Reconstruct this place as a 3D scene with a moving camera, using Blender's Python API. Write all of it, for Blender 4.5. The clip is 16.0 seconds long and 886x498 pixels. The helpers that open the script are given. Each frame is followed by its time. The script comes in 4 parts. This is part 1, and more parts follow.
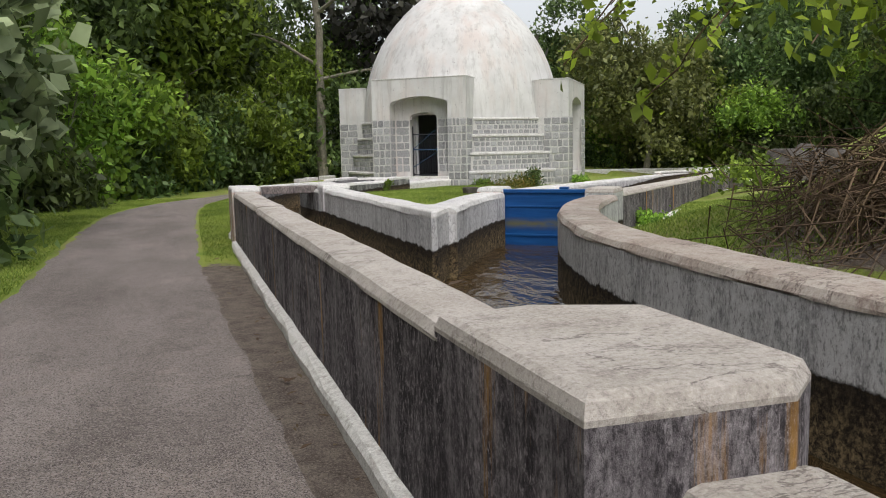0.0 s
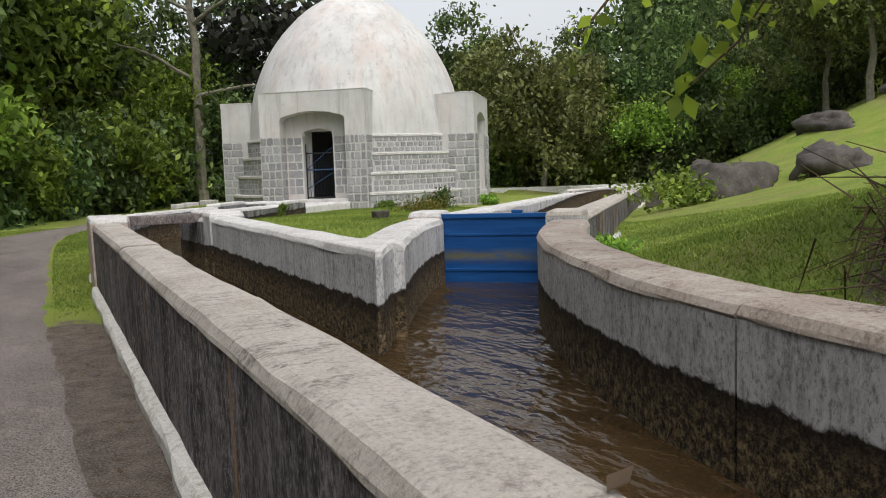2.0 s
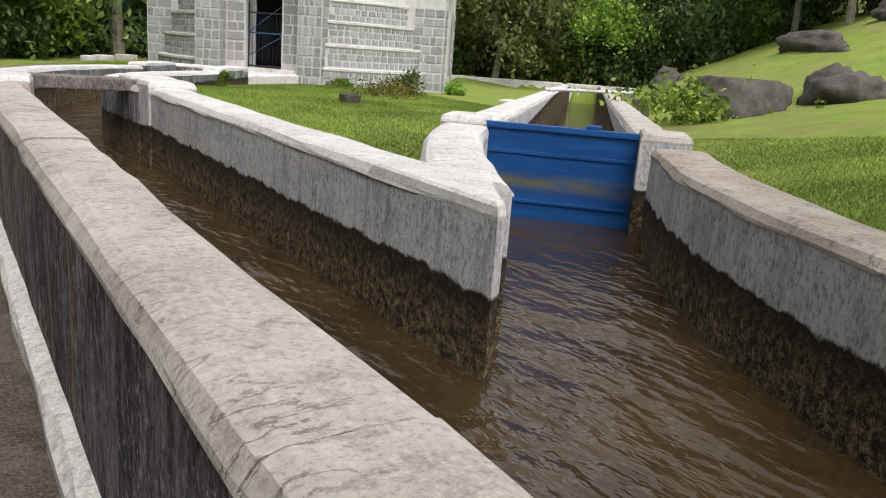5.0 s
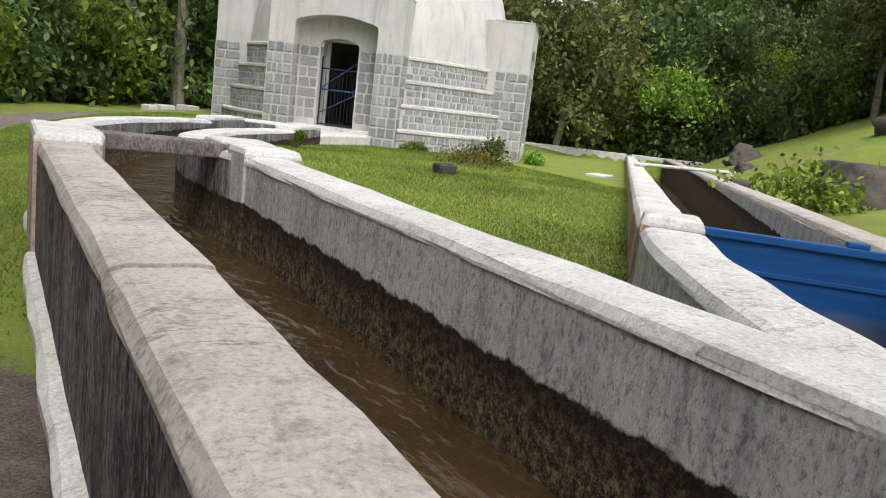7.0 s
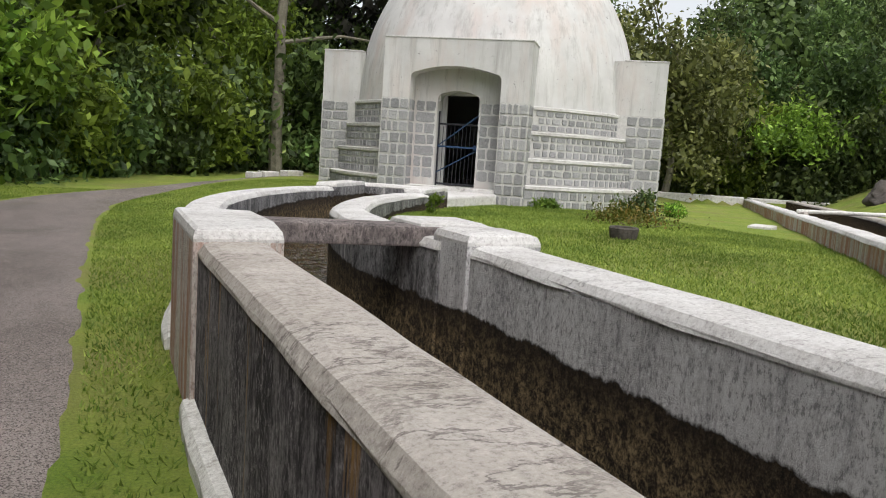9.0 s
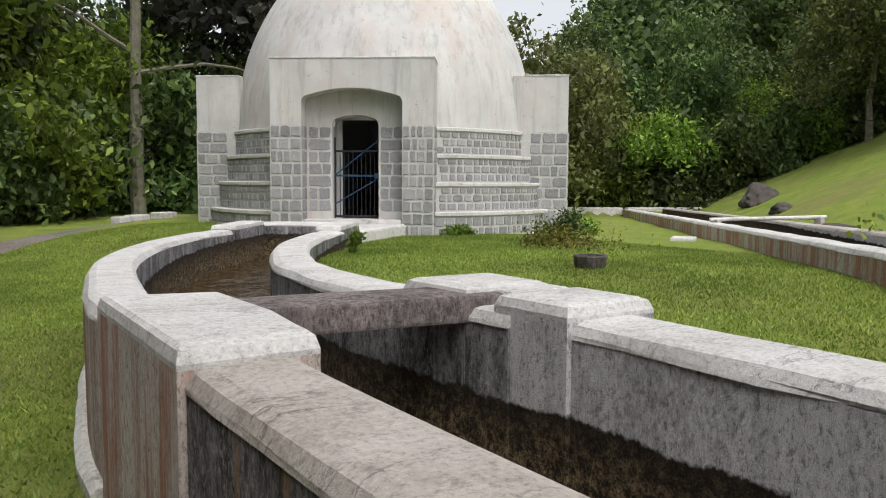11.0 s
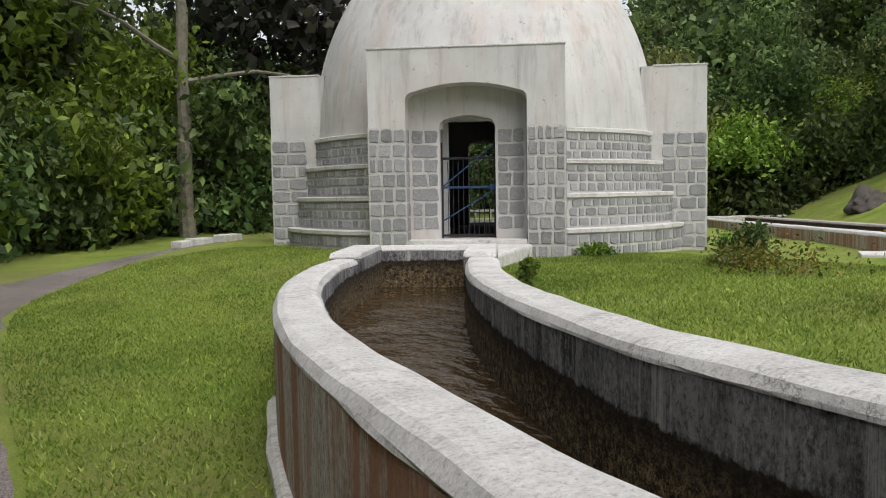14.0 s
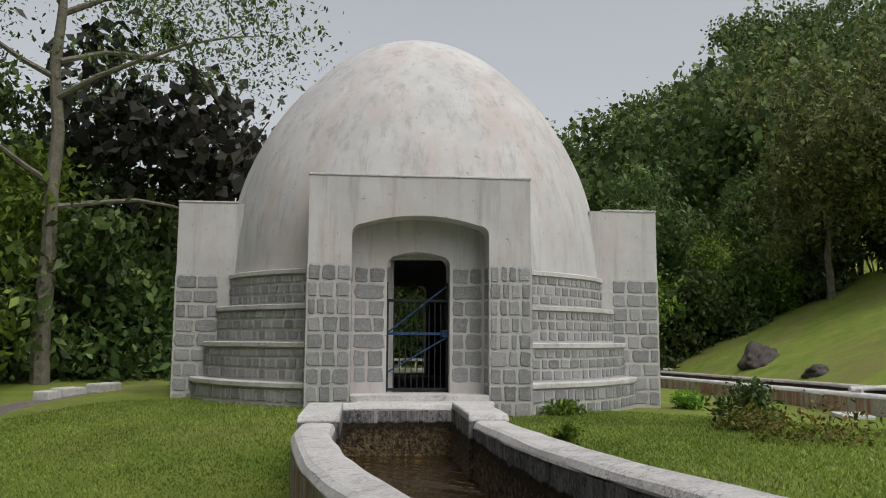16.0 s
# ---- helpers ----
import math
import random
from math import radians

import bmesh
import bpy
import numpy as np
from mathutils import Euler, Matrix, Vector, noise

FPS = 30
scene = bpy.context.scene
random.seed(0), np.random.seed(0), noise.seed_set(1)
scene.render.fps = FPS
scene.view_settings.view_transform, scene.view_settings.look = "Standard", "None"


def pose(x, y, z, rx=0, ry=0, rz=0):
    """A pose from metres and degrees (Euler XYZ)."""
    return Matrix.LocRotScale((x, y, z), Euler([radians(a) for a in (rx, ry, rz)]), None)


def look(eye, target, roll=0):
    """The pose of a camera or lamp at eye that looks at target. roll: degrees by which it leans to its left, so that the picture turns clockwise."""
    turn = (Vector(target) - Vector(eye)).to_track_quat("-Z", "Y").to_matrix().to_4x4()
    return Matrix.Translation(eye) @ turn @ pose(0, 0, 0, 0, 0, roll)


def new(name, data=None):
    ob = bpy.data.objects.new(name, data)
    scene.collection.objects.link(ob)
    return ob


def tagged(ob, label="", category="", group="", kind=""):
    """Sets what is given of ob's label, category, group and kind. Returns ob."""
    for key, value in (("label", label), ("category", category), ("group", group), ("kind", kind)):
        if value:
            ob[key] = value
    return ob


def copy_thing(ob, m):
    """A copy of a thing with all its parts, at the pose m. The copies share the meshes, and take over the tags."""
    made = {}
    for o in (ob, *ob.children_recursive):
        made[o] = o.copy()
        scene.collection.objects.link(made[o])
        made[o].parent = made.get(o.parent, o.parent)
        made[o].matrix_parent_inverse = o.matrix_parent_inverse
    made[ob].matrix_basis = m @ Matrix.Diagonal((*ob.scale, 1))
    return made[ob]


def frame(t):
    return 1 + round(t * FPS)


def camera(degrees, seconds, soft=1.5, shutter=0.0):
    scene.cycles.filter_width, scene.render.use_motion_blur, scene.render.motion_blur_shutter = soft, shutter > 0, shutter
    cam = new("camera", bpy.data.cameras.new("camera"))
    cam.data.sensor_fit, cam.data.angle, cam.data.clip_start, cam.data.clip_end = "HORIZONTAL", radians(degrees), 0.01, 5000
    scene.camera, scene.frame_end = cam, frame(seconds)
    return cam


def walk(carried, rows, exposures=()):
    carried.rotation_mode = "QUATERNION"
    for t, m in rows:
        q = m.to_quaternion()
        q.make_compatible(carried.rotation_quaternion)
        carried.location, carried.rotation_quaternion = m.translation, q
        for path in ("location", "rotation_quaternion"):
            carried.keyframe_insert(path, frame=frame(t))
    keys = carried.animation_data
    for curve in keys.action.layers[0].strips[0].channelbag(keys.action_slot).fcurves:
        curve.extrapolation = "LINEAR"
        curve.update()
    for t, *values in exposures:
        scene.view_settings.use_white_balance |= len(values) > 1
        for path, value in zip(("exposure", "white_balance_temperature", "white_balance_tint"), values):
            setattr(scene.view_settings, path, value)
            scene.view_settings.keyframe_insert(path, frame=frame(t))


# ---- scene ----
cam = camera(58.7, 16.0, soft=1.0)
PATH = [
    (0.0, 0.032, 0.043, 1.546, 82.79, 1.29, -18.46),
    (0.5, 0.064, 0.565, 1.547, 83.86, 1.12, -20.78),
    (1.0, 0.170, 1.088, 1.547, 84.63, 1.56, -22.43),
    (1.5, 0.167, 1.546, 1.547, 84.78, 1.79, -25.07),
    (2.0, 0.284, 2.051, 1.511, 84.04, 2.01, -26.91),
    (2.5, 0.330, 2.428, 1.497, 82.72, 2.24, -27.92),
    (3.0, 0.413, 2.881, 1.501, 79.80, 1.97, -29.81),
    (5.5, 0.496, 4.855, 1.523, 75.96, -5.63, -31.74),
    (6.0, 0.565, 5.310, 1.523, 77.21, -6.54, -30.83),
    (6.5, 0.540, 5.790, 1.518, 78.45, -6.47, -30.17),
    (7.0, 0.505, 6.240, 1.510, 79.67, -6.79, -29.18),
    (7.5, 0.508, 6.758, 1.515, 79.57, -5.90, -26.90),
    (8.0, 0.461, 7.246, 1.499, 79.84, -5.16, -23.95),
    (8.5, 0.449, 7.739, 1.470, 81.41, -4.73, -22.61),
    (9.0, 0.318, 8.212, 1.461, 82.89, -3.77, -23.90),
    (9.5, 0.308, 8.619, 1.455, 83.97, -2.19, -27.78),
    (12.0, 0.132, 10.664, 1.499, 85.04, -0.30, -34.61),
    (12.5, 0.180, 11.203, 1.498, 84.84, 0.20, -33.05),
    (13.0, 0.154, 11.670, 1.484, 84.58, 1.00, -32.29),
    (13.5, 0.127, 12.187, 1.484, 84.87, 0.90, -32.06),
    (14.0, 0.075, 12.609, 1.474, 85.90, 1.00, -32.75),
    (14.5, -0.009, 13.051, 1.489, 88.25, 0.90, -34.00),
    (15.0, -0.026, 13.608, 1.499, 90.95, 0.30, -35.45),
    (15.5, -0.100, 14.153, 1.498, 93.50, 0.10, -39.28),
    (16.0, -0.086, 14.641, 1.479, 96.52, -0.30, -43.30),
]
walk(cam, [(t, pose(x, y, z, rx, ry, rz)) for t, x, y, z, rx, ry, rz in PATH], [(0, 0.0), (0.5, 0.0), (1.0, -0.15), (1.8, -0.1), (3, 0.3), (6, 0.3), (9, 0.1), (13, 0.0), (14.5, -0.15), (16, -0.5)])

# ---- light: overcast sky, a weak broad sun ----
world = bpy.data.worlds.new("sky")
scene.world = world
world.use_nodes = True
wn, wl = world.node_tree.nodes, world.node_tree.links
sky = wn.new("ShaderNodeTexSky")
sky.sky_type, sky.sun_disc = "NISHITA", False
sky.sun_elevation, sky.sun_rotation = radians(60), radians(190)
sky.dust_density, sky.air_density = 5.0, 1.0
grey = wn.new("ShaderNodeHueSaturation")
grey.inputs["Saturation"].default_value = 0.22
wl.new(sky.outputs[0], grey.inputs["Color"])
wl.new(grey.outputs[0], wn["Background"].inputs["Color"])
wn["Background"].inputs["Strength"].default_value = 0.245
sun_data = bpy.data.lights.new("sun", "SUN")
sun_data.energy, sun_data.angle, sun_data.color = 0.5, radians(35), (1.0, 0.96, 0.9)
sun = new("sun", sun_data)
sun.matrix_world = look((-4.3, -24.6, 43), (0, 0, 0))

# ---- materials ----


def mat(name, rough=0.9, metal=0.0):
    m = bpy.data.materials.new(name)
    m.use_nodes = True
    nt = m.node_tree
    b = nt.nodes["Principled BSDF"]
    b.inputs["Roughness"].default_value, b.inputs["Metallic"].default_value = rough, metal
    b.inputs["Specular IOR Level"].default_value = 0.3
    return m, nt, b


def node(nt, kind, **inputs):
    n = nt.nodes.new(kind)
    for k, v in inputs.items():
        n.inputs[k.replace("_", " ")].default_value = v
    return n


def coords(nt, scale=(1, 1, 1)):
    g = nt.nodes.new("ShaderNodeNewGeometry")
    mp = nt.nodes.new("ShaderNodeMapping")
    mp.inputs["Scale"].default_value = scale
    nt.links.new(g.outputs["Position"], mp.inputs["Vector"])
    return mp.outputs[0]


def noise_of(nt, scale, detail=5, stretch=(1, 1, 1), rough=0.6):
    n = node(nt, "ShaderNodeTexNoise", Scale=scale, Detail=detail, Roughness=rough)
    nt.links.new(coords(nt, stretch), n.inputs["Vector"])
    return n.outputs["Fac"]


def ramp(nt, fac, stops):
    r = nt.nodes.new("ShaderNodeValToRGB")
    e = r.color_ramp.elements
    while len(e) < len(stops):
        e.new(0.5)
    for el, (p, c) in zip(e, stops):
        el.position = p
        el.color = (*c, 1) if not isinstance(c, (int, float)) else (c, c, c, 1)
    nt.links.new(fac, r.inputs[0])
    return r.outputs[0]


def mix(nt, fac, a, b, mode="MIX"):
    m = nt.nodes.new("ShaderNodeMix")
    m.data_type, m.blend_type = "RGBA", mode
    for sock, v in ((m.inputs[0], fac), (m.inputs[6], a), (m.inputs[7], b)):
        if isinstance(v, bpy.types.NodeSocket):
            nt.links.new(v, sock)
        elif isinstance(v, (int, float)):
            sock.default_value = v
        else:
            sock.default_value = (*v, 1)
    return m.outputs[2]


def math_node(nt, op, a, b=0.0, clamp=False):
    m = nt.nodes.new("ShaderNodeMath")
    m.operation, m.use_clamp = op, clamp
    for sock, v in ((m.inputs[0], a), (m.inputs[1], b)):
        if isinstance(v, bpy.types.NodeSocket):
            nt.links.new(v, sock)
        else:
            sock.default_value = v
    return m.outputs[0]


def bump(nt, b, height, strength=0.4, distance=0.01):
    n = node(nt, "ShaderNodeBump", Strength=strength, Distance=distance)
    nt.links.new(height, n.inputs["Height"])
    nt.links.new(n.outputs[0], b.inputs["Normal"])


def height_of(nt):
    g = nt.nodes.new("ShaderNodeNewGeometry")
    s = nt.nodes.new("ShaderNodeSeparateXYZ")
    nt.links.new(g.outputs["Position"], s.inputs[0])
    return s.outputs["Z"]


def concrete_wall(name, light, dark, rust=0.0, wet=True, cover=0.5, tint=(0.36, 0.15, 0.08), drip=0.0):
    """Old rendered concrete with rain streaks, lichen speckle, rust runs, pale drips and an algae-stained foot up to the tide mark."""
    m, nt, b = mat(name, 0.92)
    streak = noise_of(nt, 1.0, 8, (7, 7, 0.55), 0.8)
    blotch = noise_of(nt, 2.2, 7, (1, 1, 0.6), 0.7)
    fine = noise_of(nt, 16, 8, (1, 1, 0.45), 0.8)
    both = math_node(nt, "ADD", math_node(nt, "MULTIPLY", streak, 0.4), math_node(nt, "ADD", math_node(nt, "MULTIPLY", blotch, 0.25), math_node(nt, "MULTIPLY", fine, 0.35)))
    col = mix(nt, ramp(nt, both, [(cover - 0.06, 0.0), (cover + 0.07, 1.0)]), dark, light)
    grit = noise_of(nt, 48, 6, (1, 1, 0.55), 0.85)
    where = ramp(nt, noise_of(nt, 3.5, 5, (1, 1, 0.5)), [(0.38, 0.2), (0.62, 1.0)])
    col = mix(nt, math_node(nt, "MULTIPLY", ramp(nt, grit, [(0.53, 0.0), (0.59, 0.9)]), where), col, tuple(min(0.7, c * 1.45) for c in light))
    col = mix(nt, ramp(nt, grit, [(0.41, 0.7), (0.475, 0.0)]), col, tuple(c * 0.5 for c in dark))
    if drip:
        run = ramp(nt, noise_of(nt, 1.0, 6, (13, 13, 0.45), 0.75), [(0.56, 0.0), (0.66, drip)])
        col = mix(nt, run, col, (0.50, 0.49, 0.47))
    if rust:
        r = ramp(nt, noise_of(nt, 1.0, 6, (4, 4, 0.30), 0.7), [(0.60 - 0.15 * rust, 0.0), (0.68 - 0.12 * rust, 0.8)])
        col = mix(nt, r, col, tint)
    if wet:
        z = math_node(nt, "ADD", height_of(nt), math_node(nt, "MULTIPLY", math_node(nt, "SUBTRACT", noise_of(nt, 6, 8, rough=0.7), 0.5), 0.13))
        band = ramp(nt, math_node(nt, "MULTIPLY", math_node(nt, "SUBTRACT", z, 0.2), 1.0, True), [(0.455, 1.0), (0.47, 0.0)])
        shell = ramp(nt, noise_of(nt, 22, 10, rough=1.0), [(0.49, 0.0), (0.56, 1.0)])
        low = ramp(nt, z, [(0.46, 1.0), (0.66, 0.10)])
        algae = mix(nt, math_node(nt, "MULTIPLY", shell, low), (0.014, 0.010, 0.008), (0.33, 0.245, 0.135))
        col = mix(nt, band, col, algae)
        b.inputs["Specular IOR Level"].default_value = 0.2
    nt.links.new(col, b.inputs["Base Color"])
    bump(nt, b, math_node(nt, "ADD", fine, math_node(nt, "MULTIPLY", grit, 0.8)), 0.8, 0.018)
    return m


def coping_material(name, a, c, stain, crack=0.6, patch=0.6):
    """Trowelled coping, blotched with lichen and run through with hairline cracks."""
    m, nt, b = mat(name, 0.9)
    col = mix(nt, ramp(nt, noise_of(nt, 2.2, 8, rough=0.7), [(0.38, 0.0), (0.62, 1.0)]), a, c)
    mid = noise_of(nt, 7, 9, rough=0.8)
    col = mix(nt, ramp(nt, mid, [(0.53, 0.0), (0.64, patch)]), col, stain)
    fine = noise_of(nt, 55, 6, rough=0.85)
    col = mix(nt, ramp(nt, fine, [(0.52, 0.0), (0.62, 0.55)]), col, tuple(x * 0.8 for x in stain))
    col = mix(nt, ramp(nt, fine, [(0.40, 0.5), (0.46, 0.0)]), col, tuple(min(0.75, x * 1.2) for x in c))
    line = math_node(nt, "ABSOLUTE", math_node(nt, "SUBTRACT", noise_of(nt, 2.6, 7, (0.7, 1.9, 1), 0.62), 0.5))
    gaps = ramp(nt, noise_of(nt, 1.6, 4), [(0.46, 0.0), (0.58, crack)])
    cut = math_node(nt, "MULTIPLY", ramp(nt, line, [(0.004, 1.0), (0.012, 0.0)]), gaps)
    col = mix(nt, cut, col, tuple(x * 0.45 for x in stain))
    nt.links.new(col, b.inputs["Base Color"])
    bump(nt, b, math_node(nt, "SUBTRACT", math_node(nt, "ADD", fine, mid), cut), 0.7, 0.010)
    return m


def worn(name, a, c, scale=4, rough=0.9, stain=None, bumpy=0.4, fine_scale=70, stain_at=(0.55, 0.7)):
    m, nt, b = mat(name, rough)
    col = mix(nt, ramp(nt, noise_of(nt, scale, 8, rough=0.7), [(0.35, 0.0), (0.65, 1.0)]), a, c)
    fine = noise_of(nt, fine_scale, 8, rough=0.85)
    col = mix(nt, ramp(nt, fine, [(0.44, 0.0), (0.60, 0.62)]), col, tuple(x * 0.45 for x in a))
    if stain:
        col = mix(nt, ramp(nt, noise_of(nt, scale * 2.2, 8, rough=0.8), [(stain_at[0], 0.0), (stain_at[1], 0.8)]), col, stain)
    nt.links.new(col, b.inputs["Base Color"])
    bump(nt, b, fine, bumpy, 0.008)
    return m


def leaf_mat(name, dark, light, trans=0.3, rough=0.5):
    m, nt, b = mat(name, rough)
    g = nt.nodes.new("ShaderNodeNewGeometry")
    o = nt.nodes.new("ShaderNodeObjectInfo")
    r = math_node(nt, "POWER", g.outputs["Random Per Island"], 1.6)
    col = mix(nt, r, tuple(x * 0.8 for x in dark), tuple(x * 1.5 for x in light))
    # position noise darkens whole clumps: shade deep in the foliage, put into the colour
    col = mix(nt, ramp(nt, noise_of(nt, 0.7, 4), [(0.42, 0.0), (0.62, 0.7)]), col, tuple(x * 0.55 for x in dark))
    h = node(nt, "ShaderNodeHueSaturation")
    nt.links.new(col, h.inputs["Color"])
    nt.links.new(math_node(nt, "ADD", 0.7, math_node(nt, "MULTIPLY", o.outputs["Random"], 0.6)), h.inputs["Value"])
    nt.links.new(math_node(nt, "ADD", 0.48, math_node(nt, "MULTIPLY", o.outputs["Random"], 0.035)), h.inputs["Hue"])
    nt.links.new(h.outputs[0], b.inputs["Base Color"])
    t = nt.nodes.new("ShaderNodeBsdfTranslucent")
    nt.links.new(h.outputs[0], t.inputs["Color"])
    ms = nt.nodes.new("ShaderNodeMixShader")
    ms.inputs[0].default_value = trans
    nt.links.new(b.outputs[0], ms.inputs[1])
    nt.links.new(t.outputs[0], ms.inputs[2])
    nt.links.new(ms.outputs[0], nt.nodes["Material Output"].inputs["Surface"])
    return m


M_OUTER = concrete_wall("streaked dark concrete", (0.27, 0.245, 0.255), (0.036, 0.030, 0.035), rust=0.10, cover=0.52, wet=False, tint=(0.42, 0.22, 0.05))
M_CANAL = concrete_wall("stained canal concrete", (0.60, 0.59, 0.595), (0.27, 0.26, 0.27), cover=0.46)
M_CANAL_DARK = concrete_wall("dark canal concrete", (0.27, 0.265, 0.27), (0.055, 0.053, 0.056), cover=0.49, drip=0.7)
M_PINK = concrete_wall("rust-stained whitewashed concrete", (0.56, 0.51, 0.47), (0.33, 0.28, 0.26), rust=1.0, wet=False, cover=0.45, tint=(0.36, 0.14, 0.075))
M_COPING = coping_material("weathered concrete coping", (0.36, 0.325, 0.29), (0.47, 0.435, 0.40), (0.17, 0.14, 0.125))
M_COPING_BROWN = coping_material("brown weathered coping", (0.31, 0.255, 0.22), (0.43, 0.385, 0.345), (0.15, 0.105, 0.09), patch=0.75)
M_COPING_WHITE = coping_material("whitewashed coping", (0.49, 0.475, 0.46), (0.62, 0.61, 0.60), (0.23, 0.205, 0.20), 0.45, 0.5)
M_WHITE = worn("white painted plinth", (0.60, 0.59, 0.56), (0.72, 0.71, 0.68), 6, stain=(0.22, 0.20, 0.17), stain_at=(0.5, 0.66))
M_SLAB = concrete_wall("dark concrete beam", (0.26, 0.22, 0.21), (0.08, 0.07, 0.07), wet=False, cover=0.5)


def dome_material():
    m, nt, b = mat("weathered white render", 0.85)
    z = height_of(nt)
    col = mix(nt, ramp(nt, noise_of(nt, 1.2, 7), [(0.35, 0.0), (0.65, 1.0)]), (0.45, 0.445, 0.44), (0.56, 0.555, 0.545))
    pink = ramp(nt, noise_of(nt, 1.0, 5, (1.4, 1.4, 0.28)), [(0.50, 0.0), (0.66, 0.55)])
    col = mix(nt, pink, col, (0.47, 0.385, 0.35))
    drip = ramp(nt, noise_of(nt, 1.0, 8, (5, 5, 0.4), 0.75), [(0.50, 0.0), (0.66, 0.65)])
    col = mix(nt, drip, col, (0.30, 0.285, 0.27))
    cap = math_node(nt, "ADD", math_node(nt, "MULTIPLY", math_node(nt, "SUBTRACT", z, 6.0), 0.35), math_node(nt, "MULTIPLY", noise_of(nt, 3.5, 8, rough=0.8), 0.8))
    col = mix(nt, ramp(nt, cap, [(0.55, 0.0), (0.78, 0.6)]), col, (0.30, 0.29, 0.28))
    spot = ramp(nt, noise_of(nt, 9, 8, rough=0.8), [(0.61, 0.0), (0.67, 0.8)])
    col = mix(nt, spot, col, (0.13, 0.12, 0.12))
    nt.links.new(col, b.inputs["Base Color"])
    bump(nt, b, noise_of(nt, 40, 8), 0.25, 0.01)
    return m


M_DOME = dome_material()
M_MORTAR = worn("whitewashed mortar", (0.50, 0.49, 0.475), (0.60, 0.59, 0.575), 5, stain=(0.37, 0.345, 0.33), bumpy=0.3)


def stone_material():
    m, nt, b = mat("grey granite block", 0.9)
    o = nt.nodes.new("ShaderNodeObjectInfo")
    g = nt.nodes.new("ShaderNodeNewGeometry")
    r = math_node(nt, "FRACT", math_node(nt, "ADD", o.outputs["Random"], g.outputs["Random Per Island"]))
    col = mix(nt, r, (0.21, 0.212, 0.218), (0.37, 0.37, 0.375))
    col = mix(nt, ramp(nt, noise_of(nt, 16, 8, rough=0.8), [(0.50, 0.0), (0.66, 0.6)]), col, (0.46, 0.455, 0.45))
    col = mix(nt, ramp(nt, noise_of(nt, 45, 8, rough=0.8), [(0.52, 0.0), (0.64, 0.75)]), col, (0.09, 0.09, 0.09))
    nt.links.new(col, b.inputs["Base Color"])
    bump(nt, b, noise_of(nt, 28, 8, rough=0.8), 0.8, 0.02)
    return m


M_STONE = stone_material()


def water_material():
    m, nt, b = mat("murky brown water", 0.04)
    b.inputs["Base Color"].default_value = (0.05, 0.03, 0.012, 1)
    b.inputs["Specular IOR Level"].default_value = 0.9
    b.inputs["IOR"].default_value = 1.33
    mud = mix(nt, ramp(nt, noise_of(nt, 1.1, 5), [(0.35, 0.0), (0.7, 1.0)]), (0.028, 0.018, 0.008), (0.062, 0.038, 0.016))
    nt.links.new(mud, b.inputs["Base Color"])
    wave = math_node(nt, "ADD", noise_of(nt, 3.0, 3, (1.0, 0.45, 1)), math_node(nt, "MULTIPLY", noise_of(nt, 11.0, 3, (1.0, 0.5, 1)), 0.25))
    bump(nt, b, wave, 0.85, 0.13)
    return m


M_WATER = water_material()


def ground_material():
    m, nt, b = mat("mown lawn with bare earth", 0.95)
    a = nt.nodes.new("ShaderNodeAttribute")
    a.attribute_name = "bare"
    green = mix(nt, ramp(nt, noise_of(nt, 1.3, 7, rough=0.7), [(0.36, 0.0), (0.64, 1.0)]), (0.165, 0.255, 0.028), (0.30, 0.335, 0.065))
    green = mix(nt, ramp(nt, noise_of(nt, 0.5, 5), [(0.48, 0.0), (0.64, 0.65)]), green, (0.25, 0.215, 0.085))
    green = mix(nt, ramp(nt, noise_of(nt, 60, 6, rough=0.8), [(0.4, 0.0), (0.65, 0.6)]), green, (0.04, 0.075, 0.012))
    earth = mix(nt, ramp(nt, noise_of(nt, 7, 8, rough=0.75), [(0.38, 0.0), (0.64, 1.0)]), (0.085, 0.066, 0.055), (0.20, 0.162, 0.138))
    earth = mix(nt, ramp(nt, noise_of(nt, 70, 5, rough=0.85), [(0.53, 0.0), (0.60, 0.7)]), earth, (0.30, 0.26, 0.22))
    earth = mix(nt, ramp(nt, noise_of(nt, 70, 5, rough=0.85), [(0.40, 0.8), (0.47, 0.0)]), earth, (0.035, 0.027, 0.022))
    edge = math_node(nt, "ADD", a.outputs["Fac"], math_node(nt, "MULTIPLY", math_node(nt, "SUBTRACT", noise_of(nt, 5, 7, rough=0.75), 0.5), 1.1))
    col = mix(nt, ramp(nt, edge, [(0.45, 0.0), (0.58, 1.0)]), green, earth)
    nt.links.new(col, b.inputs["Base Color"])
    bump(nt, b, noise_of(nt, 45, 8, rough=0.8), 0.9, 0.03)
    return m


M_GROUND = ground_material()


